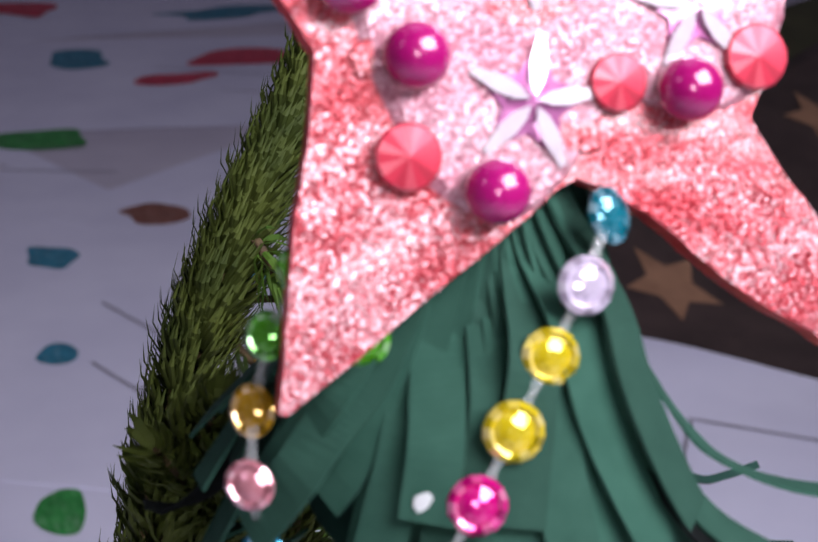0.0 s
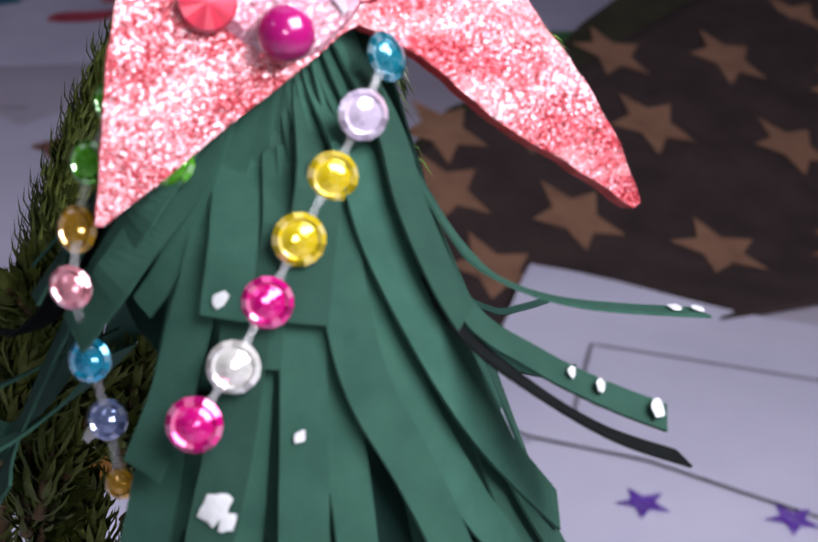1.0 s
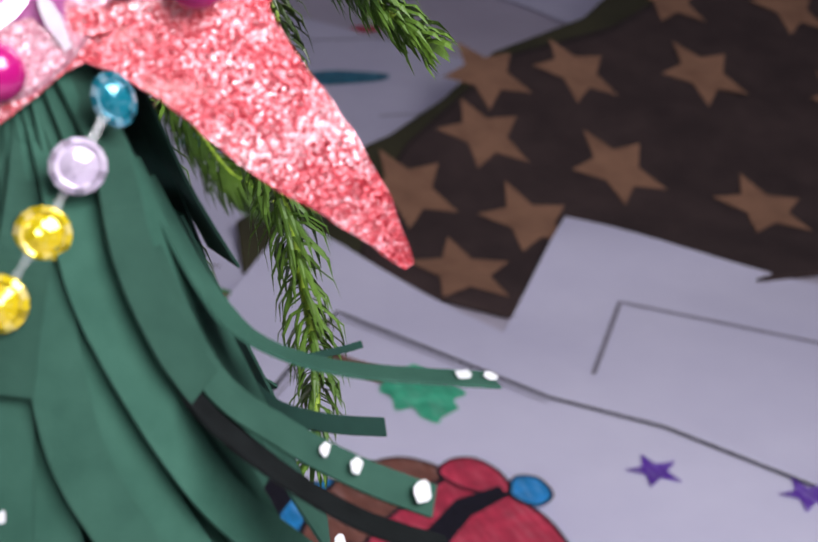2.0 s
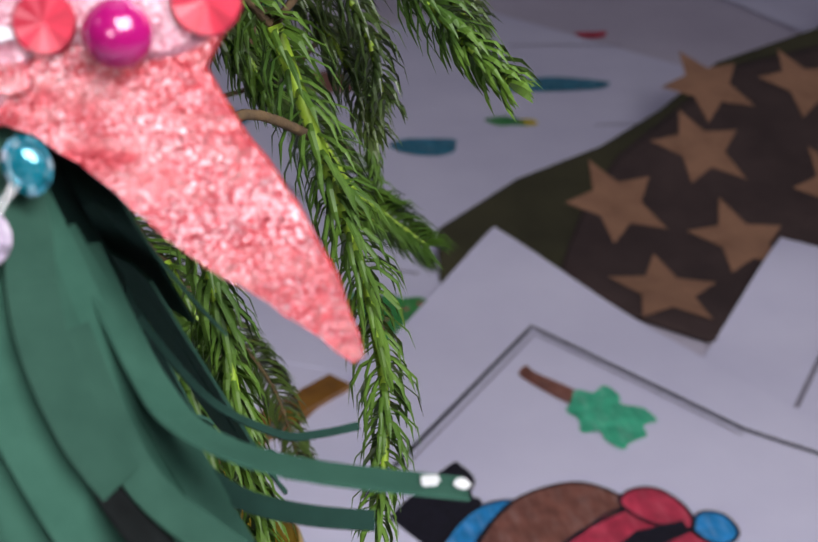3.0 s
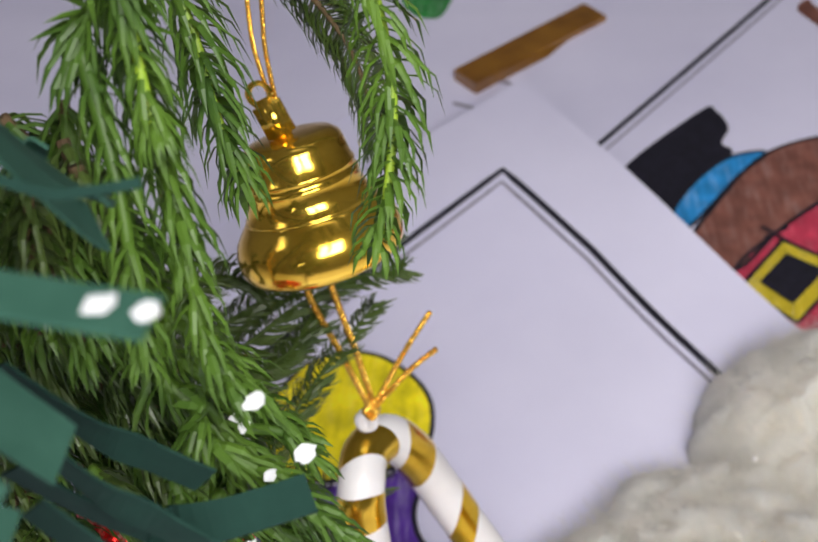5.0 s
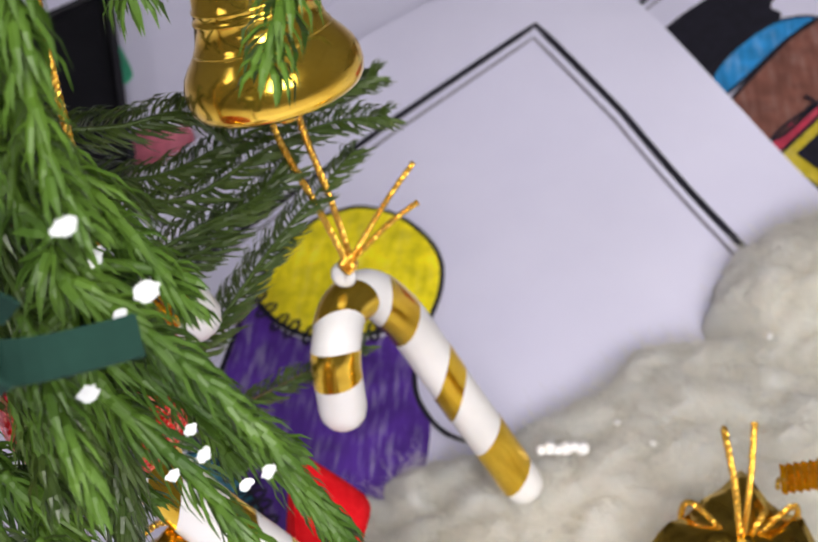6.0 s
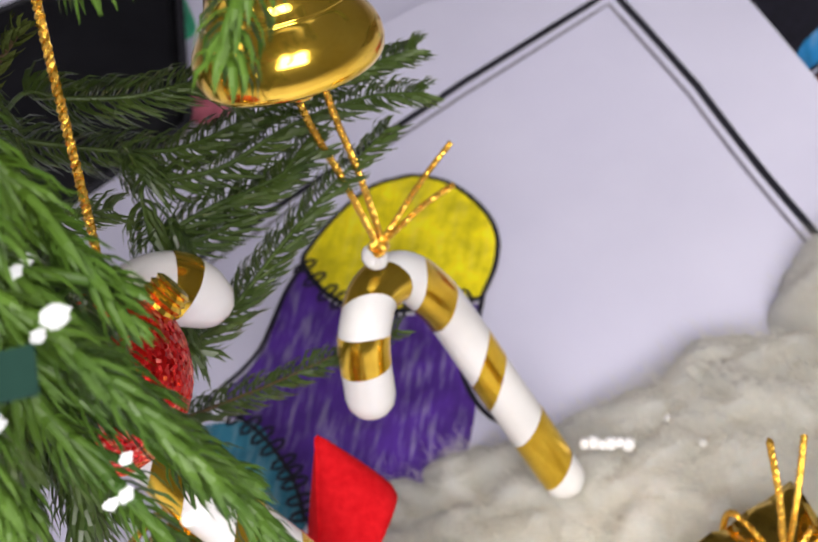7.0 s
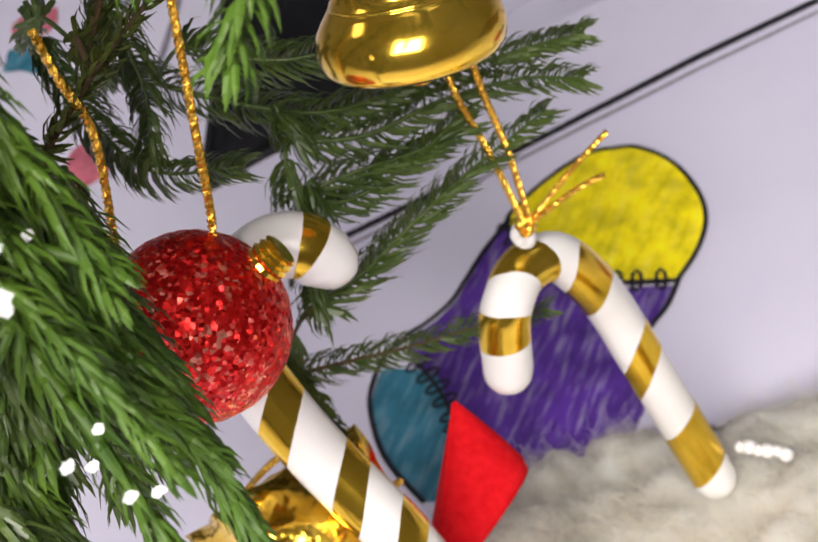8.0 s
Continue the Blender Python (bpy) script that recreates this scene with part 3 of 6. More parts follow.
far_sheet(0.150, 0.790, -8, 0.15, 0.11, [(C_RED, 0.2207, 0.8266, 0.042, 0.036), (C_RED, 0.165, 0.782, 0.026, 0.014), (C_TEAL, 0.118, 0.8476, 0.020, 0.026)])
far_sheet(0.170, 1.040, 6, 0.16, 0.12, [(C_TEAL, 0.241, 0.972, 0.05, 0.022), (C_RED, 0.104, 1.017, 0.035, 0.03)])
far_sheet(-0.110, 0.240, -35, 0.085, 0.11, [(C_RED, -0.034, 0.205, 0.006, 0.010), (C_MINT, -0.042, 0.232, 0.010, 0.012), (C_ROSE, -0.023, 0.212, 0.007, 0.008), (C_ROSE, -0.082, 0.168, 0.005, 0.007), (C_TEAL, -0.113, 0.192, 0.006, 0.005), (C_ROSE, -0.117, 0.203, 0.006, 0.006)])
far_sheet(-0.120, 0.080, 15, 0.075, 0.105, [(C_MINT, -0.105, 0.12, 0.014, 0.010), (C_RED, -0.09, 0.105, 0.010, 0.012)])
far_sheet(0.420, 0.700, 15, 0.11, 0.13, [(C_GREEN, 0.40, 0.66, 0.03, 0.02)])

# a varnished ruler between the sheets
bm = bmesh.new()
a, b = Vector((0.0420, 0.2797, 0.0005)), Vector((0.0737, 0.3052, 0.0005))
d = (b - a).normalized()
s = Vector((-d.y, d.x, 0)) * 0.0040
ribbon(bm, [a, a.lerp(b, 0.5), b], [s, s, s], [Vector((0, 0, 1))] * 3, 0.003)
tagged(part("wooden_ruler", bm, M_WOOD), "varnished yellow wooden stick between the sheets", "ruler")

# ---- brown cloth with printed stars, ruffled up behind the sheets ----
CLOTH_N = Vector((0, -math.sin(radians(18)), math.cos(radians(18))))


def cloth_point(x, y):
    q = math.tan(radians(18)) * (y - 0.374)
    z = -0.0018 + 0.0024 * smoothstep(0.345, 0.375, y) + 0.5 * (q + math.sqrt(q * q + 0.000004))
    return Vector((x, y, z + 0.0012 * math.sin(70 * x) * math.cos(50 * y) * smoothstep(0.36, 0.41, y)))


cloth = thing("star_cloth", "dark brown cloth printed with tan stars beside the sheets", "cloth")


def cloth_sheet(name, edge_a, edge_b, mat, lift, label=""):
    """Cloth between two border runs of equal count."""
    bm = bmesh.new()
    k, m = len(edge_a), 36
    grid = []
    for i in range(k):
        row = []
        for j in range(m + 1):
            p = Vector(edge_a[i]).lerp(Vector(edge_b[i]), j / m)
            row.append(bm.verts.new(cloth_point(p.x, p.y) + CLOTH_N * lift))
        grid.append(row)
    for u, v in zip(grid, grid[1:]):
        for j in range(m):
            bm.faces.new((u[j], u[j + 1], v[j + 1], v[j]))
    bmesh.ops.recalc_face_normals(bm, faces=bm.faces)
    bmesh.ops.solidify(bm, geom=bm.faces[:], thickness=0.0006)
    return part(name, bm, mat, cloth, label, True)


edge = [(0.1120, 0.3600), (0.1162, 0.3850), (0.1477, 0.4070), (0.1806, 0.4205), (0.2080, 0.4390), (0.2376, 0.4620), (0.2853, 0.4800), (0.3300, 0.5160), (0.4200, 0.5700), (0.6200, 0.6400)]
inner = [(0.1450, 0.3500), (0.1554, 0.3722), (0.1690, 0.3960), (0.1850, 0.4150), (0.2147, 0.4390), (0.2431, 0.4590), (0.2950, 0.4730), (0.3450, 0.5020), (0.4360, 0.5450), (0.6500, 0.6000)]
outer = [(0.1800, 0.3140), (0.2000, 0.3140), (0.2200, 0.3140), (0.2500, 0.3140), (0.2800, 0.3140), (0.3100, 0.3140), (0.3600, 0.3140), (0.4400, 0.3140), (0.5600, 0.3140), (0.8500, 0.3140)]
cloth_sheet("hem", edge, inner, M_HEM, 0.0, "dark olive hem")
cloth_sheet("printed_cloth", inner, outer, M_CLOTH, 0.0006)
for x, y in ((0.3190, 0.4390), (0.3740, 0.4160), (0.2575, 0.3920), (0.3000, 0.3610), (0.2150, 0.4155), (0.2126, 0.3690), (0.3830, 0.4780), (0.1775, 0.3915), (0.2660, 0.4460), (0.2290, 0.4480), (0.1783, 0.3440), (0.4250, 0.4450), (0.4200, 0.3780), (0.3480, 0.3440), (0.4750, 0.4120), (0.4420, 0.5050), (0.3300, 0.4900)):
    bm = bmesh.new()
    vs = []
    turn = random.uniform(-0.25, 0.25)
    for k in range(10):
        a, r = turn + math.pi / 2 + math.pi * k / 5, 0.0172 if k % 2 == 0 else 0.0082
        p = cloth_point(x + r * math.cos(a), y + 1.25 * r * math.sin(a)) + CLOTH_N * 0.0020
        vs.append(bm.verts.new(p))
    mid = bm.verts.new(cloth_point(x, y) + CLOTH_N * 0.0022)
    for k in range(10):
        bm.faces.new((vs[k], vs[(k + 1) % 10], mid))
    part("printed_star", bm, M_CLOTH_STAR, cloth)

# ---- a black cloth pouch on the sheets ----
def pouch_at(u, v):
    p = Vector((-0.0520, 0.1640)).lerp(Vector((-0.0245, 0.2015)), u).lerp(Vector((-0.0800, 0.2270)).lerp(Vector((-0.0425, 0.2560)), u), v)
    return p.x, p.y


bm = bmesh.new()
grid = []
for i in range(15):
    row = []
    for j in range(15):
        u, v = i / 14, j / 14
        x, y = pouch_at(u, v)
        rim = min(u, 1 - u, v, 1 - v) * 2
        z = 0.0035 + 0.0040 * min(1, rim * 2.2) ** 0.5 + 0.0007 * math.sin(9 * u + 4 * v) * min(1, rim * 3)
        row.append(bm.verts.new((x, y, z)))
    grid.append(row)
for u, v in zip(grid, grid[1:]):
    for j in range(14):
        bm.faces.new((u[j], v[j], v[j + 1], u[j + 1]))
bmesh.ops.solidify(bm, geom=bm.faces[:], thickness=0.001)
pouch = thing("black_pouch", "soft black cloth pouch lying on the sheets", "pouch")
part("pouch_body", bm, M_DARK_CLOTH, pouch, smooth=True)
bm = bmesh.new()
tube(bm, curve_points([(*pouch_at(u, v), 0.0040) for u, v in [(k / 6, 0) for k in range(7)] + [(1, k / 6) for k in range(1, 7)] + [(1 - k / 6, 1) for k in range(1, 7)] + [(0, 1 - k / 6) for k in range(1, 6)]], 3, True), 0.0008, 6)
part("seam", bm, M_DARK_CLOTH, pouch, "piped seam", True)

# ---- paper tree ----
AX, AY, APEX, SLOPE = 0.0230, 0.0500, 0.1840, 0.405
tree = thing("paper_tree", "green paper fringe tree with curled strips and white flecks", "craft tree")
bm = bmesh.new()
tube(bm, [Vector((AX, AY, z)) for z in (-0.002, 0.05, 0.1, 0.15)], 0.0011, 10)
part("stick", bm, M_BARK, tree)
bm = bmesh.new()
lathe(bm, [(0.0, 0.004), (0.012, 0.004), (0.014, 0.002), (0.014, -0.0022), (0.0, -0.0022)], 24, (AX, AY, 0))
part("foot", bm, M_BARK, tree)


def cone_at(theta, z, lift):
    a = radians(theta)
    r = SLOPE * (APEX - z) + lift
    out = Vector((math.cos(a), math.sin(a), SLOPE)).normalized()
    return Vector((AX + r * math.cos(a), AY + r * math.sin(a), z)), out, Vector((-math.sin(a), math.cos(a), 0))


# the star's plane, and its lower edge: the strips tuck in behind it
STAR_AT, STAR_X, STAR_Z = Vector((0.0271, 0.0456, 0.1720)), Vector((0.9893, -0.1457, 0.0)), Vector((0.0508, 0.3453, 0.9371))
STAR_NORMAL = Vector((-0.1365, -0.9271, 0.3490))
EDGE = [(-30, -12), (-13.8, -6.5), (-10.6, -4.4), (-7.8, -2.3), (-5.3, -0.6), (-2.4, 1.6), (-1.55, 2.0), (0.75, 0.9), (3.9, -1.7), (8.4, -4.75), (11.8, -7.2), (30, -12)]


def behind_star(p):
    u, v = (p - STAR_AT).dot(STAR_X) * 1000, (p - STAR_AT).dot(STAR_Z) * 1000
    if u < -13.5 or u > 11.5:
        return 0.0
    e = 99.0
    for (a, b), (c, d) in zip(EDGE, EDGE[1:]):
        for q in (u - 1.3, u, u + 1.3):
            if a <= q <= c:
                e = min(e, b + (d - b) * (q - a) / (c - a))
    return smoothstep(e - 5.0, e - 0.4, v)


# core in the darker green: shade between the strips is put in by colour
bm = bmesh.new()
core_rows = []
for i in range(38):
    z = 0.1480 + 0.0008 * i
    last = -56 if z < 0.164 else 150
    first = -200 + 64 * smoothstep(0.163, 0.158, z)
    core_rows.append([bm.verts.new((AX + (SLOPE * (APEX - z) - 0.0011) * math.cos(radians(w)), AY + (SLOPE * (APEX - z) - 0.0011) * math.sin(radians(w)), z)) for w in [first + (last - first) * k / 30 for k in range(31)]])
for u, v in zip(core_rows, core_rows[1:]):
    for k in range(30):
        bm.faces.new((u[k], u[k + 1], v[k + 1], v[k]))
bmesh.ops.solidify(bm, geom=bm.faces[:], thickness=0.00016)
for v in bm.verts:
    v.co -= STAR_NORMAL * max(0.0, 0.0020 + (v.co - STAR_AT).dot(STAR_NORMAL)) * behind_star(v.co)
part("core", bm, M_GREEN_SHADED, tree, smooth=True)


def fringe(run, width, mat=M_GREEN, steps=9):
    """One strip hanging over the cone; run holds (angle, height, lift) down its length."""
    bm = bmesh.new()
    if run[0][1] > 0.1695:
        run = [(run[0][0], max(run[0][1] + 0.003, 0.1755), -0.0016)] + list(run)
    ctl = [cone_at(*q) for q in run]
    pts = curve_points([c[0] for c in ctl], steps)
    for p in pts:
        p -= STAR_NORMAL * max(0.0, 0.0011 + (p - STAR_AT).dot(STAR_NORMAL)) * behind_star(p)
    k = len(pts) - 1
    centres, sides, normals = [], [], []
    for i, p in enumerate(pts):
        t = i / k * (len(ctl) - 1)
        j = min(int(t), len(ctl) - 2)
        n = ctl[j][1].lerp(ctl[j + 1][1], t - j).normalized()
        d = (pts[min(i + 1, k)] - pts[max(i - 1, 0)]).normalized()
        s = d.cross(n).normalized()
        w = width * (0.84 + 0.16 * min(1, 2.2 * i / k))
        centres.append(p)
        sides.append(s * w / 2)
        normals.append(s.cross(d).normalized())
    ribbon(bm, centres, sides, normals, 0.00016)
    return part("strip", bm, mat, tree)


STRIPS = (
    (2.3, 0.3, M_GREEN, (-98, 0.1690), (-103, 0.1569), (-104, 0.1519), (-105, 0.1400)),
    (2.3, 0.5, M_GREEN, (-88, 0.1715), (-90, 0.1650), (-87, 0.1595), (-78, 0.1550), (-72, 0.1503), (-66, 0.1400)),
    (2.2, 0.4, M_GREEN, (-115, 0.1700), (-117, 0.1640), (-120, 0.1569), (-123, 0.1518), (-127, 0.1380)),
    (2.1, 0.6, M_GREEN, (-122, 0.1735), (-128, 0.1675), (-133, 0.1622), (-135, 0.1586), (-139, 0.1553)),
    (1.5, -0.5, M_GREEN, (-113, 0.1640), (-115, 0.1555), (-116, 0.1516), (-117, 0.1380)),
    (2.0, -0.5, M_GREEN, (-93, 0.1640), (-93, 0.1576), (-92, 0.1512), (-92, 0.1380)),
    (2.2, 0.0, M_GREEN, (-82, 0.1710), (-80, 0.1640), (-74, 0.1584), (-63, 0.1525), (-54, 0.1482), (-48, 0.1400)),
    (2.2, 0.5, M_GREEN, (-66, 0.1700), (-60, 0.1620), (-50, 0.1559), (-44, 0.1507), (-36, 0.1456)),
    (2.4, -0.2, M_GREEN, (-58, 0.1710), (-55, 0.1640), (-50, 0.1540), (-47, 0.1450)),
    (2.5, -0.7, M_GREEN, (-138, 0.1650), (-138, 0.1520), (-139, 0.1390)),
    (1.3, 0.1, M_GREEN, (-104, 0.1745), (-106, 0.1703), (-110, 0.1649), (-112, 0.1600)),
    (1.4, 0.4, M_GREEN, (-130, 0.1735), (-136, 0.1685), (-143, 0.1641), (-150, 0.1618)),
    (2.3, 0.9, M_GREEN, (-78, 0.1735), (-77, 0.1681), (-74, 0.1646), (-64, 0.1591), (-54, 0.1548), (-34, 0.1484)),
    (2.2, 0.45, M_GREEN, (-74, 0.1750), (-83, 0.1730), (-91, 0.1690), (-98, 0.1655), (-102, 0.1620)),
    (2.2, 1.1, M_GREEN, (-112, 0.1740), (-116, 0.1709), (-120, 0.1684), (-122, 0.1654), (-123, 0.1624)),
    (2.0, 1.7, M_GREEN, (-56, 0.1740), (-60, 0.1708), (-64, 0.1668), (-61, 0.1634), (-56, 0.1610)),
    (2.4, 2.1, M_GREEN, (-132, 0.1735), (-138, 0.1690), (-141, 0.1671), (-149, 0.1648), (-162, 0.1604)),
    (2.0, 1.4, M_GREEN, (-142, 0.1735), (-146, 0.1690), (-154, 0.1660), (-168, 0.1615)),
    (3.0, -0.5, M_GREEN, (-74, 0.1690), (-64, 0.1590), (-56, 0.1520), (-50, 0.1420)),
    (2.8, -0.4, M_GREEN, (-62, 0.1690), (-50, 0.1580), (-44, 0.1500), (-40, 0.1430)),
    (2.4, -0.3, M_GREEN, (-36, 0.1690), (-30, 0.1600), (-24, 0.1530), (-18, 0.1480)),
    (2.4, -0.3, M_GREEN, (-46, 0.1710), (-43, 0.1650), (-42, 0.1610), (-38, 0.1540)),
    (1.6, 0.8, M_GREEN, (175, 0.1690), (170, 0.1640), (166, 0.1600)),
)
for width, up, paper, *run in STRIPS:
    fringe([(a, z, -0.0007 if k == 0 else up * 0.001 * min(1.0, 0.3 + 1.1 * k / (len(run) - 1))) for k, (a, z) in enumerate(run)], width * 0.001, paper)
for a, b in ((-97, -101), (-108, -112), (-88, -96), (-124, -130), (-66, -72)):
    fringe([(a, 0.1745, -0.0010), (0.5 * (a + b), 0.1660, -0.0011), (b, 0.1500, -0.0012)], 0.0024, M_GREEN)
random.seed(11)
for k in range(13):
    th = 16 + 12.5 * k + random.uniform(-4, 4)
    fringe([(th, 0.1720, 0.0003), (th + random.uniform(-6, 6), 0.1660, 0.0006), (th + random.uniform(-12, 12), 0.1600, random.uniform(0.001, 0.003))], 0.0024)
    th += 7
    fringe([(th, 0.1640, -0.0002), (th + random.uniform(-5, 5), 0.1520, 0.0004), (th + random.uniform(-9, 9), 0.1500, random.uniform(0.0004, 0.002))], 0.0025)


def loose(pts, width, up, mat=M_GREEN):
    """A strip that curls away from the tree."""
    run = curve_points(pts, 6)
    bm = bmesh.new()
    centres, sides, normals = [], [], []
    k = len(run) - 1
    for i, p in enumerate(run):
        d = (run[min(i + 1, k)] - run[max(i - 1, 0)]).normalized()
        s = d.cross(Vector(up)).normalized()
        centres.append(p)
        sides.append(s * width / 2)
        normals.append(s.cross(d).normalized())
    ribbon(bm, centres, sides, normals, 0.00016)
    return part("curled_strip", bm, mat, tree)


loose([(0.0282, 0.0478, 0.1680), (0.0304, 0.0448, 0.1634), (0.0322, 0.0431, 0.1616), (0.0360, 0.0420, 0.1602), (0.0430, 0.0411, 0.1590)], 0.0022, (0.25, 0.2, 1))
loose([(0.0276, 0.0445, 0.1660), (0.0297, 0.0418, 0.1609), (0.0325, 0.0396, 0.1588), (0.0355, 0.0380, 0.1572), (0.0386, 0.0370, 0.1558)], 0.0016, (0.5, -0.75, 0.8))
loose([(0.0272, 0.0440, 0.1640), (0.0290, 0.0408, 0.1604), (0.0315, 0.0383, 0.1582), (0.0350, 0.0366, 0.1559), (0.0388, 0.0355, 0.1543)], 0.0020, (0.37, 0.06, 1), M_BLACK_PAPER)
# strips in the tree's shade, carried here by the darker paper colour
loose([(0.0306, 0.0520, 0.1396), (0.0347, 0.0521, 0.1355), (0.0381, 0.0535, 0.1335), (0.0427, 0.0554, 0.1331)], 0.0021, (-0.75, -0.45, 0.55), M_GREEN_SHADED)
loose([(0.0304, 0.0545, 0.1435), (0.0337, 0.0541, 0.1397), (0.0361, 0.0540, 0.1378), (0.0383, 0.0540, 0.1360)], 0.0021, (-0.75, -0.45, 0.55), M_GREEN_SHADED)
loose([(0.0318, 0.0511, 0.1441), (0.0348, 0.0504, 0.1401), (0.0371, 0.0501, 0.1381), (0.0392, 0.0499, 0.1361)], 0.0021, (-0.75, -0.45, 0.55), M_GREEN_SHADED)
loose([(0.0336, 0.0473, 0.1429), (0.0360, 0.0466, 0.1405), (0.0376, 0.0466, 0.1387), (0.0391, 0.0465, 0.1370)], 0.0021, (-0.75, -0.45, 0.55), M_GREEN_SHADED)
loose([(0.0150, 0.0520, 0.1640), (0.0126, 0.0545, 0.1583), (0.0110, 0.0565, 0.1560), (0.0096, 0.0570, 0.1562)], 0.0018, (0.1, 0.3, 1), M_BLACK_PAPER)
loose([(0.0150, 0.0500, 0.1575), (0.0128, 0.0513, 0.1547), (0.0100, 0.0520, 0.1525), (0.0075, 0.0522, 0.1515)], 0.0022, (0.0, 0.3, 1))
loose([(0.0150, 0.0530, 0.1570), (0.0115, 0.0550, 0.1545), (0.0085, 0.0560, 0.1530), (0.0060, 0.0560, 0.1528)], 0.0018, (0.0, 0.3, 1))

loose([(0.0300, 0.0515, 0.1625), (0.0330, 0.0512, 0.1580), (0.0363, 0.0512, 0.1557), (0.0382, 0.0513, 0.1555), (0.0401, 0.0514, 0.1557)], 0.0004, (0.5, -0.75, 0.8), M_GREEN_SHADED)
loose([(0.0312, 0.0455, 0.1593), (0.0331, 0.0461, 0.1567), (0.0347, 0.0467, 0.1551), (0.0373, 0.0473, 0.1537), (0.0403, 0.0479, 0.1526)], 0.0010, (0.3, -0.75, 0.8), M_GREEN_SHADED)


def fleck(at, normal, size, owner):
    """A dab of dried white paint."""
    n = Vector(normal).normalized()
    a = n.orthogonal().normalized()
    b = n.cross(a)
    bm = bmesh.new()
    rim = []
    for k in range(14):
        w, q = 2 * math.pi * k / 14, size * random.uniform(0.7, 1.1)
        rim.append(bm.verts.new(Vector(at) + a * (q * math.cos(w)) + b * (0.7 * q * math.sin(w)) + n * 0.00008))
    mid = bm.verts.new(Vector(at) + n * size * 0.3)
    for k in range(14):
        bm.faces.new((rim[k], rim[(k + 1) % 14], mid))
    return part("white_fleck", bm, M_FLECK, owner, smooth=True)


for th, z, up, sz in ((-124, 0.1632, 1.0, 0.0005), (-104, 0.1573, 0.2, 0.00035), (-122, 0.1543, 0.3, 0.0010), (-119, 0.1538, 0.3, 0.0006), (-56, 0.1440, 0.8, 0.0006), (-44, 0.1460, 1.2, 0.0006), (-60, 0.1405, 0.9, 0.0007), (-38, 0.1420, 1.0, 0.0006)):
    p, n, _ = cone_at(th, z, up * 0.001 + 0.0002)
    fleck(p, n, sz, tree)
for at, n, sz in (((0.0415, 0.0413, 0.1594), (0.2, 0, 1), 0.0006), ((0.0428, 0.0411, 0.1592), (0.2, 0, 1), 0.0005), ((0.0340, 0.0388, 0.1583), (0.5, -0.8, 0.8), 0.0004), ((0.0352, 0.0380, 0.1577), (0.5, -0.8, 0.8), 0.0005), ((0.0380, 0.0370, 0.1564), (0.5, -0.8, 0.8), 0.0007),
                  ((0.0354, 0.0386, 0.1566), (0.5, -0.8, 0.8), 0.0005), ((0.0420, 0.0586, 0.1322), (0.5, -0.5, 0.8), 0.0007), ((0.0408, 0.0560, 0.1390), (0.5, -0.5, 0.8), 0.0006), ((0.0388, 0.0560, 0.1280), (0.5, -0.6, 0.7), 0.0006), ((0.0132, 0.0500, 0.1530), (-0.5, -0.7, 0.6), 0.0006)):
    fleck(at, n, sz, tree)


# ---- strings of flat-backed gems ----
def gem(name, at, normal, r, mat, owner, label="", oval=1.0, turn=0.0, seg=16, spokes=False):
    """A flat-backed faceted stone: girdle, two rows of facets, table."""
    n = Vector(normal).normalized()
    up = (Vector((0, 0, 1)) - n * n.z).normalized() if abs(n.z) < 0.95 else n.orthogonal().normalized()
    a = up.cross(n).normalized()
    if turn:
        a, up = a * math.cos(turn) + up * math.sin(turn), up * math.cos(turn) - a * math.sin(turn)
    bm = bmesh.new()
    rings = []
    profile = ((1.0, 0.0), (1.0, 0.16), (0.80, 0.34), (0.66, 0.24), (0.50, 0.34), (0.26, 0.44)) if not spokes else ((1.0, 0.0), (1.0, 0.22), (0.93, 0.28))
    for q, h in profile:
        rings.append([bm.verts.new(Vector(at) + (a * math.cos(2 * math.pi * k / seg) + up * oval * math.sin(2 * math.pi * k / seg)) * (q * r) + n * (h * r)) for k in range(seg)])
    bm.faces.new(rings[0][::-1])
    for j, (u, v) in enumerate(zip(rings, rings[1:])):
        for k in range(seg):
            f = bm.faces.new((u[k], u[(k + 1) % seg], v[(k + 1) % seg], v[k]))
            f.material_index = 1 if j > 2 else 0
    peak = bm.verts.new(Vector(at) + n * ((0.36 if spokes else 0.46) * r))
    for k in range(seg):
        f = bm.faces.new((rings[-1][k], rings[-1][(k + 1) % seg], peak))
        f.material_index = 0 if spokes else 1
    bmesh.ops.split_edges(bm, edges=bm.edges[:])
    return part(name, bm, mat, owner, label)


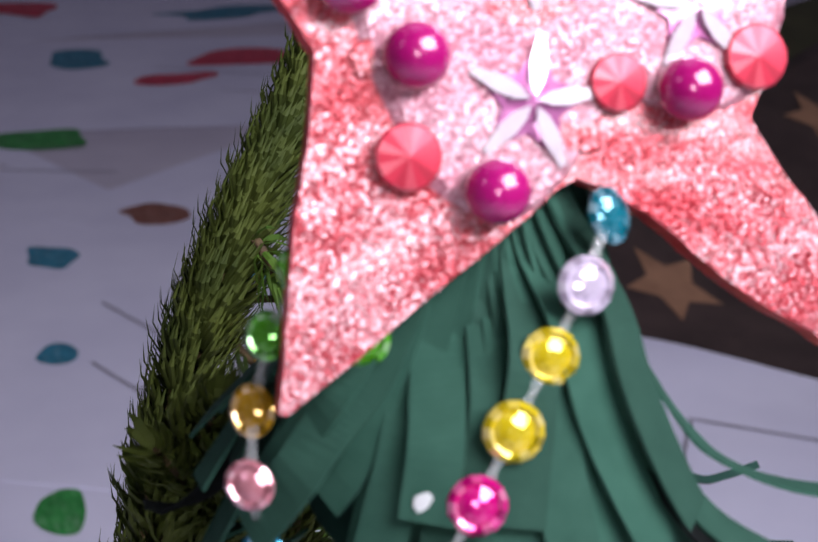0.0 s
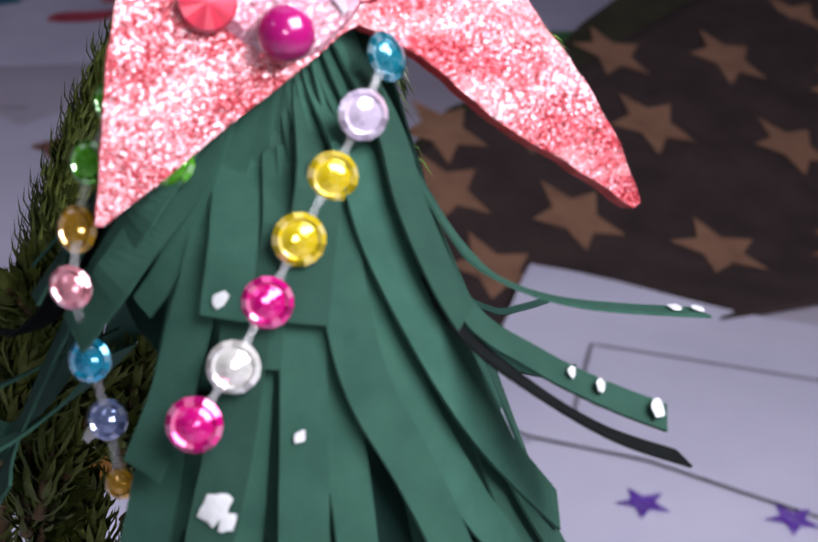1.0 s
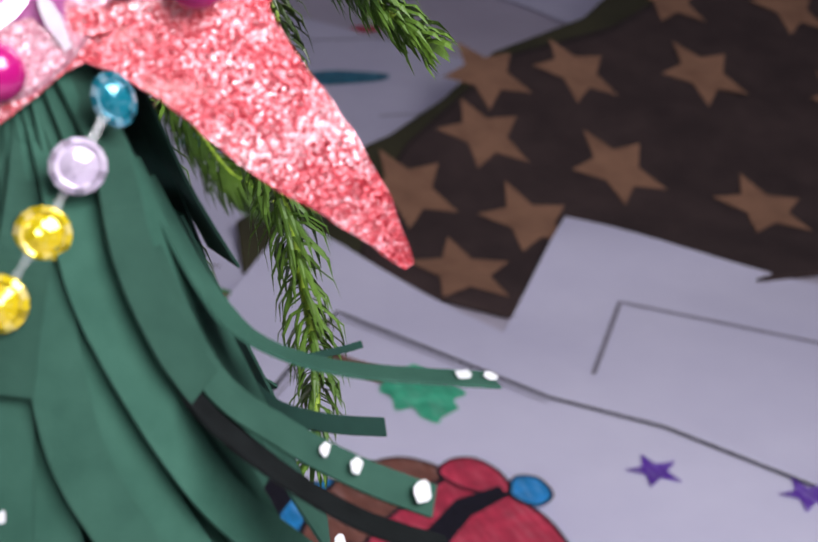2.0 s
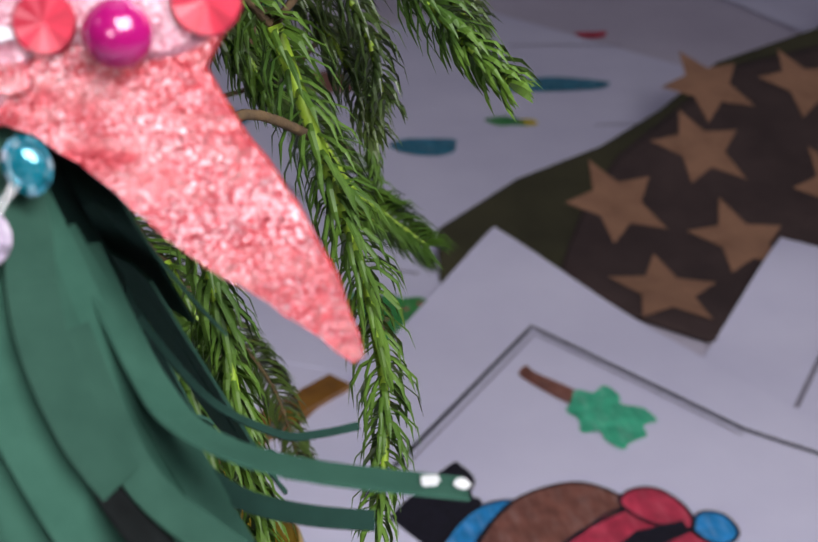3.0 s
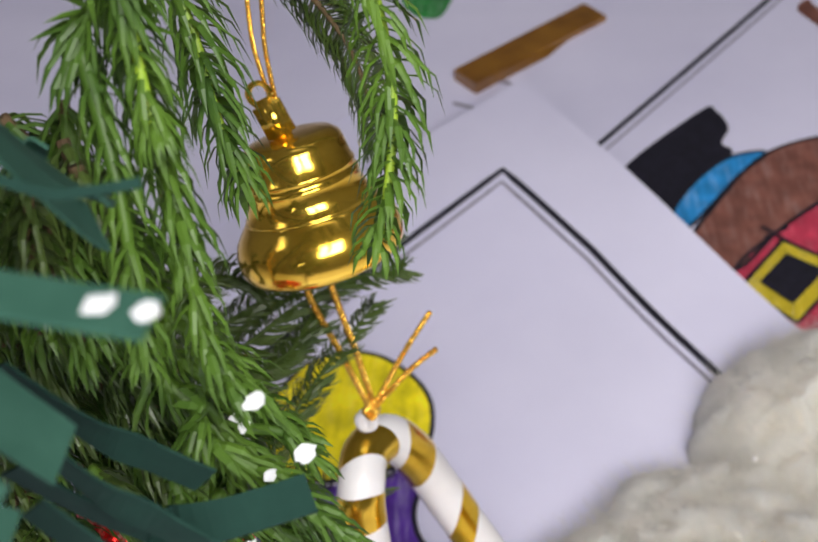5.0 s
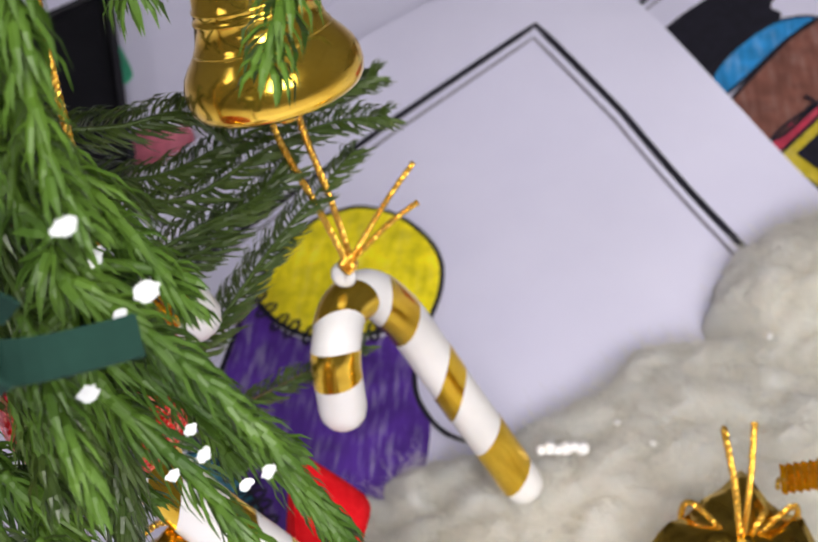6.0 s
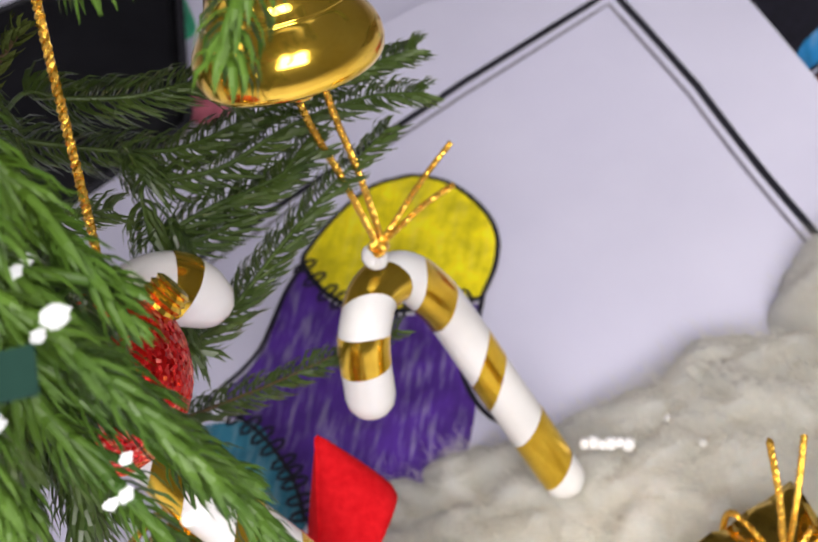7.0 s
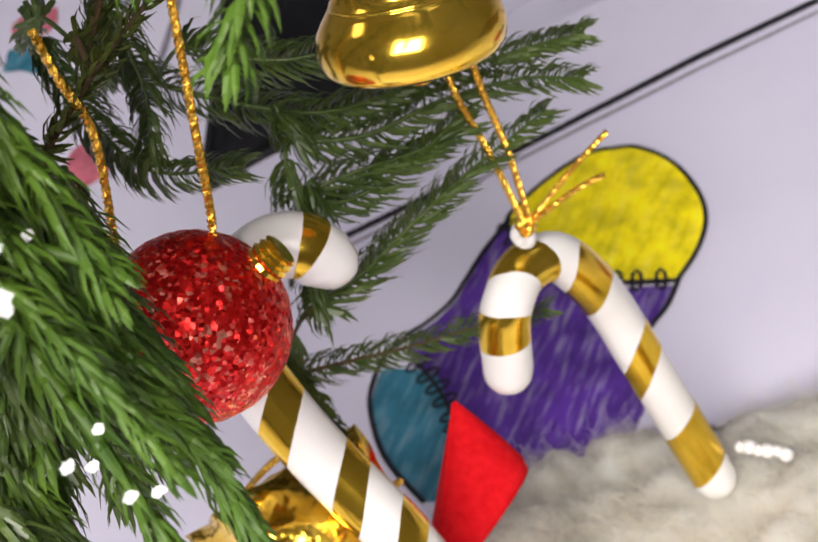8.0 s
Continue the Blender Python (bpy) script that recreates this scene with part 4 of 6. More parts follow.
def garland(label, stones, rise=0.0013):
    g = thing("gem_garland", label, "garland")
    prev = None
    for at, r, mat, oval, text in stones:
        p = Vector(at)
        out = Vector((p.x - AX, p.y - AY, 0)).normalized() * 0.45 + Vector((-0.25, -0.80, 0.42))
        n = out.normalized()
        p = p + Vector((-0.30, -0.86, 0.40)) * rise
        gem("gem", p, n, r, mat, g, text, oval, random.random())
        if prev is not None:
            q, rq = prev
            d = (p - q).normalized()
            a, b = q + d * rq * 0.85, p - d * r * 0.85
            s = d.cross(n).normalized() * 0.00024
            bm = bmesh.new()
            ribbon(bm, [a, a.lerp(b, 0.5), b], [s, s * 0.6, s], [n] * 3, 0.0003)
            part("clear_link", bm, M_LINK, g)
        prev = (p, r)
    return g


random.seed(3)
garland("string of coloured flat-backed gems hung down the paper tree", [
    ((0.0270, 0.0465, 0.1721), 0.00092, G_TEAL, 1.3, "teal gem"), ((0.0252, 0.0448, 0.1700), 0.00118, G_LILAC, 1.0, "pale lilac gem"), ((0.0236, 0.0443, 0.1674), 0.00118, G_YELLOW, 1.0, "yellow gem"),
    ((0.0216, 0.0431, 0.1651), 0.00122, G_YELLOW, 1.0, "yellow gem"), ((0.0199, 0.0424, 0.1626), 0.00118, G_PINK, 1.0, "magenta gem"), ((0.0182, 0.0420, 0.1599), 0.00122, G_CLEAR, 1.0, "clear gem"), ((0.0162, 0.0414, 0.1577), 0.00128, G_PINK, 1.0, "magenta gem")])
garland("string of lime, amber, rose and blue gems on the paper tree", [
    ((0.0150, 0.0490, 0.1702), 0.00090, G_LIME, 1.2, "lime gem"), ((0.0140, 0.0503, 0.1671), 0.00095, G_LIME, 1.1, "lime gem"), ((0.0132, 0.0498, 0.1641), 0.00100, G_AMBER, 1.15, "amber gem"),
    ((0.0121, 0.0463, 0.1628), 0.00095, G_ROSE, 1.1, "pale rose gem"), ((0.0132, 0.0486, 0.1579), 0.00110, G_BLUE, 1.0, "sky blue gem"), ((0.0140, 0.0492, 0.1542), 0.00105, G_GREYBLUE, 1.0, "grey blue gem"), ((0.0142, 0.0480, 0.1512), 0.00080, G_AMBER, 1.0, "amber gem")], 0.0012)
garland("blue and magenta gem pair low on the paper tree", [((0.0360, 0.0519, 0.1302), 0.0009, G_PINK, 1.0, "magenta gem"), ((0.0356, 0.0505, 0.1296), 0.0010, G_BLUE, 1.2, "sky blue gem")])
lime = thing("gem_garland", "single lime green gem stuck to the paper tree", "garland")
gem("gem", (0.0168, 0.0466, 0.1681), (-0.5, -0.8, 0.4), 0.0011, G_LIME, lime)

# ---- star on top ----
S0, SX, SZ = Vector((0.0271, 0.0456, 0.1720)), Vector((0.9893, -0.1457, 0.0)), Vector((0.0508, 0.3453, 0.9371))
SN = Vector((-0.1365, -0.9271, 0.3490))


def on_star(u, v, h=0.0):
    return S0 + SX * (u * 0.001) + SZ * (v * 0.001) + SN * (h * 0.001)


star = thing("star_topper", "red glitter foam star with pearls and gems on the tree top", "star")
outline = [(-14.0, -6.45), (-13.65, -6.5), (-10.6, -4.4), (-7.8, -2.3), (-5.3, -0.6), (-3.5, 0.7), (-2.4, 1.6), (-1.55, 2.0), (-0.2, 1.6), (0.75, 0.9), (2.05, 0.0), (3.9, -1.7), (6.1, -3.4), (8.4, -4.75), (11.77, -7.2), (12.2, -6.9), (11.2, -4.0), (10.0, -1.7), (8.8, 0.2), (7.0, 2.6), (6.1, 4.2), (7.2, 6.2), (8.1, 9.5), (11.5, 15.5), (4.0, 14.3), (1.6, 17.5), (-2.0, 25.5), (-5.6, 17.8), (-8.5, 14.8), (-17.5, 15.5), (-13.0, 9.4), (-11.8, 7.4), (-12.1, 4.5), (-12.85, 1.2), (-13.2, -1.0), (-13.65, -4.5)]
bm = bmesh.new()
fine = []
for (u0, v0), (u1, v1) in zip(outline, outline[1:] + outline[:1]):
    k = max(1, int(math.hypot(u1 - u0, v1 - v0) / 0.7))
    for s in range(k):
        t = s / k
        j = 0.10 * noise.noise(Vector((u0 + (u1 - u0) * t, v0 + (v1 - v0) * t, 3.1)) * 1.7)
        fine.append((u0 + (u1 - u0) * t + j, v0 + (v1 - v0) * t + j))
front = [bm.verts.new(on_star(u, v, 0.0)) for u, v in fine]
rim = [bm.verts.new(on_star(u * 1.0, v, -0.25)) for u, v in fine]
back = [bm.verts.new(on_star(u, v, -1.5)) for u, v in fine]
f = bm.faces.new(front)
bm.faces.new(back[::-1])
for a, b in ((front, rim), (rim, back)):
    for k in range(len(fine)):
        bm.faces.new((a[k], b[k], b[(k + 1) % len(fine)], a[(k + 1) % len(fine)])).material_index = 1
bmesh.ops.recalc_face_normals(bm, faces=bm.faces)
part("foam_body", bm, [M_STAR, M_STAR_EDGE], star)
bm = bmesh.new()
pale = [(-8.9, 4.6), (-7.5, 1.9), (-4.4, 0.5), (-1.9, 2.2), (0.3, 5.0), (3.5, 4.4), (6.0, 5.0), (7.2, 7.0), (7.6, 9.5), (2.5, 13.5), (-4.0, 15.0), (-9.5, 12.5), (-10.2, 8.6)]
run = curve_points([(u, v, 0) for u, v in pale], 5, True)
rim = [bm.verts.new(on_star(p.x, p.y, 0.02)) for p in run]
top = [bm.verts.new(on_star(-1.5 + (p.x + 1.5) * 0.94, 7.5 + (p.y - 7.5) * 0.94, 0.22)) for p in run]
bm.faces.new(top)
for k in range(len(run)):
    bm.faces.new((rim[k], rim[(k + 1) % len(run)], top[(k + 1) % len(run)], top[k]))
bmesh.ops.recalc_face_normals(bm, faces=bm.faces)
part("pale_centre", bm, M_STAR_PALE, star, "pale pink painted centre")


for u, v, a, b in ((-2.9, 8.9, 1.9, 0.8), (-9.9, 6.9, 0.5, 0.8), (-1.3, 3.7, 0.9, 0.7), (-4.9, 10.6, 0.6, 0.9), (5.5, 11.0, 1.0, 0.8)):
    bm = bmesh.new()
    rim = []
    for k in range(18):
        w = 2 * math.pi * k / 18
        q = 1 + 0.55 * noise.noise(Vector((u + math.cos(w), v + math.sin(w), 2.0)) * 1.1)
        rim.append((u + a * q * math.cos(w), v + b * q * math.sin(w)))
    low = [bm.verts.new(on_star(x, y, 0.15)) for x, y in rim]
    top = [bm.verts.new(on_star(u + (x - u) * 0.9, v + (y - v) * 0.9, 0.238)) for x, y in rim]
    bm.faces.new(top)
    for k in range(18):
        bm.faces.new((low[k], low[(k + 1) % 18], top[(k + 1) % 18], top[k]))
    bmesh.ops.recalc_face_normals(bm, faces=bm.faces)
    part("red_dab", bm, M_STAR, star, "red glitter dab")


def ball(name, at, r, mat, owner, label="", u=24, v=16):
    bm = bmesh.new()
    bmesh.ops.create_uvsphere(bm, u_segments=u, v_segments=v, radius=r, matrix=Matrix.Translation(at))
    return part(name, bm, mat, owner, label, True)


for u, v in ((-8.0, 7.0), (-5.1, 1.65), (3.1, 5.35), (-10.4, 9.9)):
    ball("pearl", on_star(u, v, 1.0), 0.00133, M_PEARL, star, "magenta pearl bead")
for u, v, r in ((-8.45, 3.15, 1.35), (0.3, 5.75, 1.2), (6.3, 6.6, 1.35)):
    gem("red_gem", on_star(u, v, 0.25), SN, r * 0.001, G_RED, star, "red faceted gem", 1.0, 0.2, 16, True)


def star_gem(u, v, r, turn):
    """A star-shaped stone: a dark plate under five raised bright arms."""
    bm = bmesh.new()
    low = []
    for k in range(10):
        a, q = turn + math.pi * k / 5, r * 0.96 if k % 2 == 0 else r * 0.46
        low.append((q * math.sin(a), q * math.cos(a)))
    base = [bm.verts.new(on_star(u + x, v + y, 0.1)) for x, y in low]
    rise = [bm.verts.new(on_star(u + x * 0.96, v + y * 0.96, 0.34)) for x, y in low]
    for k in range(10):
        bm.faces.new((base[k], rise[k], rise[(k + 1) % 10], base[(k + 1) % 10]))
    bm.faces.new(rise)
    bmesh.ops.recalc_face_normals(bm, faces=bm.faces)
    gem_plate = part("star_gem", bm, M_SILVER_DARK, star, "silver pink star-shaped gem")
    for k in range(5):
        a = turn + 2 * math.pi * k / 5
        d, w = (math.sin(a), math.cos(a)), (math.cos(a), -math.sin(a))
        bm = bmesh.new()
        foot, top = [], []
        for along, half in ((0.08, 0.0), (0.28, 0.10), (0.55, 0.135), (1.0, 0.06), (1.0, -0.06), (0.55, -0.135), (0.28, -0.10)):
            x, y = r * (d[0] * along + w[0] * half), r * (d[1] * along + w[1] * half)
            foot.append(bm.verts.new(on_star(u + x, v + y, 0.33)))
            top.append(bm.verts.new(on_star(u + x * 0.97, v + y * 0.97, 0.80 - 0.42 * along)))
        for q in range(7):
            bm.faces.new((foot[q], foot[(q + 1) % 7], top[(q + 1) % 7], top[q]))
        bm.faces.new(top)
        bmesh.ops.recalc_face_normals(bm, faces=bm.faces)
        part("gem_arm", bm, M_SILVER, gem_plate, "bright silver arm")


star_gem(-3.3, 5.1, 2.8, 0.2)
star_gem(3.75, 8.7, 2.7, -0.1)
star_gem(-3.5, 11.3, 2.7, 0.4)

# ---- small conifer behind the paper tree ----
conifer = thing("conifer", "small green conifer with soft drooping twigs and white flecks", "tree")
TRUNK = [(-0.0130, 0.0760, -0.0024), (-0.0090, 0.0770, 0.040), (0.0010, 0.0800, 0.090), (0.0131, 0.0855, 0.1313), (0.0183, 0.0894, 0.1455), (0.0216, 0.0911, 0.1526), (0.0256, 0.0935, 0.1594), (0.0310, 0.0973, 0.1679), (0.0335, 0.0985, 0.1760)]
bm = bmesh.new()
trunk_run = curve_points(TRUNK, 5)
tube(bm, trunk_run, lambda t: 0.0018 * (1 - t) ** 1.3 + 0.0003, 10)
part("trunk", bm, M_BARK, conifer, "thin brown trunk", True)
ROOTS = list(trunk_run)


def needles(bm, run, length, per_mm, spread, start=0.0, seed=0, flat=False):
    """Curved flat needles set all round a twig, leaning to its tip."""
    rnd = random.Random(seed)
    fr = frames_along(run)
    total = sum((b - a).length for a, b in zip(run, run[1:]))
    count = int(total * 1000 * per_mm)
    for i in range(count):
        t = start + (1 - start) * (i + rnd.random()) / count
        x = t * (len(run) - 1)
        j = min(int(x), len(run) - 2)
        c = run[j].lerp(run[j + 1], x - j)
        tan, a, b = fr[j]
        w = i * 2.4 + rnd.uniform(-0.5, 0.5)
        out = a * math.cos(w) + b * math.sin(w)
        if flat:
            across = tan.cross(Vector((-0.15, -0.55, 0.8))).normalized()
            out = (across * (1 if i % 2 else -1) + tan.cross(across) * rnd.uniform(-0.75, 0.75)).normalized()
        lean = radians(rnd.uniform(spread - 6, spread + 22))
        ln = length * rnd.uniform(0.72, 1.12) * (0.62 + 0.38 * math.sin(math.pi * min(1, 0.18 + t * 0.82)))
        side = tan.cross(out).normalized()
        wd = (0.00027 if flat else 0.00023) * rnd.uniform(0.8, 1.2)
        bend = rnd.uniform(0.0, 0.35)
        p, rings = c, []
        for turn, share, thick in ((1.0, 0.0, 0.75), (1.0, 0.36, 1.0), (0.5 + 0.5 * bend, 0.36, 0.85)):
            way = tan * math.cos(lean * turn) + out * math.sin(lean * turn)
            p = p + way * ln * share
            up = side.cross(way).normalized() * wd * 0.4
            rings.append([bm.verts.new(p + d * thick) for d in (side * wd, up, -side * wd)])
        tip = bm.verts.new(p + (tan * math.cos(lean * bend) + out * math.sin(lean * bend)) * ln * 0.32 + Vector((0, 0, -ln * 0.08)))
        for q, r in zip(rings, rings[1:]):
            for m in range(3):
                bm.faces.new((q[m], q[(m + 1) % 3], r[(m + 1) % 3], r[m]))
        for m in range(3):
            bm.faces.new((rings[-1][m], rings[-1][(m + 1) % 3], tip))


def twig(pts, length=0.0040, per_mm=8, spread=46, stem=0.00042, leaf=None, wood=None, joined=True, seed=0, label="", flat=False):
    run = curve_points(pts, 6)
    if joined:
        first = run[0]
        root = min(ROOTS, key=lambda q: (q - first).length + 2.0 * max(0, first.z - 0.006 - q.z))
        mid = root.lerp(first, 0.55) + Vector((0, 0, 0.0025))
        full = curve_points([root, mid, first], 5)[:-1] + run
    else:
        full = run
    bm = bmesh.new()
    link = len(full) - len(run)
    tube(bm, run, lambda t: stem * (1.0 - 0.6 * t), 6)
    if link:
        tube(bm, full[:link + 1], stem * 0.7, 6, mat=1)
    ob = part("twig", bm, [wood or M_STEM, M_BARK if wood is None else wood], conifer, label, True)
    bm = bmesh.new()
    bare = 0.55 * (len(full) - len(run)) / len(full)
    needles(bm, full, length, per_mm, spread, bare, seed, flat)
    nd = part("needles", bm, leaf or M_NEEDLE, ob)
    tagged(nd, kind="stuff")
    ROOTS.extend(run[::3])
    return ob


# leader with olive needles
bm = bmesh.new()
needles(bm, curve_points(TRUNK[2:], 6), 0.0052, 34, 58, 0.0, 1)
tagged(part("needles", bm, M_NEEDLE_OLIVE, conifer), kind="stuff")
# hanging tips beside the star
twig([(0.0396, 0.0863, 0.1652), (0.0420, 0.0839, 0.1579), (0.0438, 0.0829, 0.1526), (0.0452, 0.0818, 0.1472), (0.0462, 0.0800, 0.1406), (0.0460, 0.0774, 0.1363), (0.0449, 0.0746, 0.1318)], 0.0047, 6.4, 58, 0.0006, seed=2)
twig([(0.0474, 0.0859, 0.1696), (0.0500, 0.0836, 0.1668), (0.0520, 0.0814, 0.1647), (0.0543, 0.0791, 0.1629)], 0.0042, 7, 48, seed=3)
twig([(0.0450, 0.1343, 0.1446), (0.0514, 0.1325, 0.1332), (0.0552, 0.1322, 0.1295), (0.0600, 0.1306, 0.1258)], 0.0056, 9, 50, seed=4, flat=True)
twig([(0.0502, 0.1161, 0.1543), (0.0506, 0.1132, 0.1496), (0.0504, 0.1099, 0.1442)], 0.0030, 7, 30, seed=5)
twig([(0.0313, 0.0881, 0.1471), (0.0340, 0.0846, 0.1420), (0.0351, 0.0820, 0.1378), (0.0363, 0.0799, 0.1328)], 0.0050, 7, 48, seed=6)
twig([(0.0263, 0.1200, 0.1404), (0.0306, 0.1153, 0.1341), (0.0368, 0.1107, 0.1280), (0.0404, 0.1075, 0.1236), (0.0423, 0.1033, 0.1180)], 0.0040, 10, 52, leaf=M_NEEDLE_DARK, wood=M_BARK, seed=8, flat=True)
twig([(0.0329, 0.0769, 0.1595), (0.0337, 0.0734, 0.1549), (0.0345, 0.0719, 0.1513), (0.0351, 0.0697, 0.1467), (0.0354, 0.0687, 0.1453)], 0.0042, 6, 42, 0.00055, seed=9)
twig([(0.0251, 0.0889, 0.1540), (0.0271, 0.0861, 0.1502), (0.0293, 0.0831, 0.1462), (0.0309, 0.0806, 0.1428)], 0.0036, 6, 50, 0.00055, seed=10)
twig([(0.0340, 0.0930, 0.1660), (0.0380, 0.0935, 0.1600), (0.0420, 0.0930, 0.1560)], 0.0036, 8, 50, leaf=M_NEEDLE_DARK, seed=33)
# darker twigs behind the hanging tips
twig([(0.0419, 0.1036, 0.1645), (0.0448, 0.1011, 0.1605), (0.0469, 0.0985, 0.1569), (0.0480, 0.0960, 0.1535)], 0.0044, 7, 48, leaf=M_NEEDLE_DARK, seed=70)
twig([(0.0454, 0.0993, 0.1655), (0.0475, 0.0967, 0.1613), (0.0485, 0.0939, 0.1568)], 0.0044, 7, 48, leaf=M_NEEDLE_DARK, seed=71)
twig([(0.0377, 0.0959, 0.1658), (0.0381, 0.0936, 0.1614), (0.0397, 0.0913, 0.1581)], 0.0044, 7, 48, leaf=M_NEEDLE, seed=72)
twig([(0.0525, 0.1020, 0.1646), (0.0548, 0.1010, 0.1625), (0.0564, 0.0991, 0.1610)], 0.0044, 7, 48, leaf=M_NEEDLE_DARK, seed=73)
# near twigs low beside the tree
twig([(0.0339, 0.0736, 0.1471), (0.0353, 0.0693, 0.1425), (0.0361, 0.0667, 0.1397), (0.0367, 0.0640, 0.1354), (0.0384, 0.0619, 0.1330)], 0.0038, 6, 40, 0.00055, wood=M_NEEDLE, seed=11)
twig([(0.0318, 0.0717, 0.1484), (0.0333, 0.0673, 0.1436), (0.0338, 0.0640, 0.1388), (0.0339, 0.0624, 0.1357)], 0.0038, 6, 40, 0.00055, wood=M_NEEDLE, seed=12)
twig([(0.0321, 0.0701, 0.1351), (0.0350, 0.0682, 0.1314), (0.0378, 0.0668, 0.1281), (0.0409, 0.0646, 0.1240)], 0.0038, 6, 36, 0.00055, wood=M_NEEDLE, seed=13)
twig([(0.0339, 0.0641, 0.1230), (0.0380, 0.0632, 0.1201), (0.0419, 0.0626, 0.1174), (0.0450, 0.0621, 0.1153)], 0.0038, 6, 36, 0.00055, wood=M_NEEDLE, seed=14)
twig([(0.0324, 0.0668, 0.1298), (0.0364, 0.0645, 0.1270), (0.0386, 0.0632, 0.1240), (0.0412, 0.0620, 0.1213)], 0.0038, 6, 36, 0.00055, wood=M_NEEDLE, seed=15)
twig([(0.0362, 0.0661, 0.1204), (0.0403, 0.0642, 0.1179), (0.0434, 0.0627, 0.1147), (0.0463, 0.0610, 0.1114), (0.0480, 0.0595, 0.1097)], 0.0034, 12, 32, wood=M_NEEDLE, seed=16)
twig([(0.0350, 0.0626, 0.1204), (0.0387, 0.0609, 0.1168), (0.0419, 0.0590, 0.1132), (0.0442, 0.0571, 0.1098)], 0.0038, 6, 34, 0.00055, wood=M_NEEDLE, seed=17)
twig([(0.0356, 0.0623, 0.1295), (0.0398, 0.0612, 0.1265), (0.0434, 0.0600, 0.1225), (0.0460, 0.0590, 0.1192)], 0.0030, 7, 34, wood=M_NEEDLE, seed=19)
twig([(0.0321, 0.0687, 0.1305), (0.0356, 0.0674, 0.1277), (0.0385, 0.0666, 0.1257), (0.0402, 0.0662, 0.1245)], 0.0030, 8, 36, wood=M_NEEDLE, seed=20)
twig([(0.0300, 0.0720, 0.1230), (0.0340, 0.0700, 0.1170), (0.0375, 0.0680, 0.1120), (0.0400, 0.0660, 0.1080)], 0.0034, 8, 38, wood=M_NEEDLE, seed=21)
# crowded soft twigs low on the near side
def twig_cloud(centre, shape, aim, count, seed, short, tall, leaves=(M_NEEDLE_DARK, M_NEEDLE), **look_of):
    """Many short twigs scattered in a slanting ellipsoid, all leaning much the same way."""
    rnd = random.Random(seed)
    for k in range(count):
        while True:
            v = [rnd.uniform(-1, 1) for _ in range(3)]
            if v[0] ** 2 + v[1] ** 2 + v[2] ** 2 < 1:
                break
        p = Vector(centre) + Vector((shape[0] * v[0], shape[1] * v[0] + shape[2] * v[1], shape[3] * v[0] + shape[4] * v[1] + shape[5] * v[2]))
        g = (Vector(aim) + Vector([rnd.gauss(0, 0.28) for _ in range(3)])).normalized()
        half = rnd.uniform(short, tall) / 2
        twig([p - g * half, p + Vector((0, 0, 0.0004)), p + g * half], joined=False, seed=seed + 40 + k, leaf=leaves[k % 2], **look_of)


# every other twig here has darker needles, shade put into the colour
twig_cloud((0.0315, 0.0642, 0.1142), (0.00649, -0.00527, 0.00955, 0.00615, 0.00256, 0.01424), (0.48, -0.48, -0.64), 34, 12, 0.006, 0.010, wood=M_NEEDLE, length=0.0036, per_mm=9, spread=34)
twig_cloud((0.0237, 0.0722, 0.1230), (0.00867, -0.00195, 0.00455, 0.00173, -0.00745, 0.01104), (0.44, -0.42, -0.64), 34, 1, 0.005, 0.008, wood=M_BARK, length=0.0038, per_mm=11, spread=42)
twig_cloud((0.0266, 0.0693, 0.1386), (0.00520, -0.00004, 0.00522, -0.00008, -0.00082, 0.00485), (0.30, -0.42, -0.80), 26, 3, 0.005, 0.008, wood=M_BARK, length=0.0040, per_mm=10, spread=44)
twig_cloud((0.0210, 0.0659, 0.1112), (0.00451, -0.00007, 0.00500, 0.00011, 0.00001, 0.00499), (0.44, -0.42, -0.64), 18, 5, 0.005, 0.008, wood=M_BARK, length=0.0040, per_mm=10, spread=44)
# dull olive twigs behind the paper tree
twig_cloud((0.0152, 0.0665, 0.1440), (0.0050, 0.0, 0.0050, 0.0, -0.0020, 0.0100), (0.2, -0.3, 0.9), 34, 7, 0.006, 0.010, (M_NEEDLE_OLIVE, M_NEEDLE_OLIVE), wood=M_BARK, length=0.0040, per_mm=9, spread=44)
# twigs above the red ball
for k, pts in enumerate((((0.0110, 0.0880, 0.1040), (0.0150, 0.0930, 0.1090), (0.0190, 0.0985, 0.1130)), ((0.0120, 0.0960, 0.1080), (0.0140, 0.0990, 0.1130), (0.0150, 0.1010, 0.1180)))):
    twig(pts, 0.0030, 5, 48, seed=60 + k, leaf=M_NEEDLE_OLIVE, wood=M_BARK)
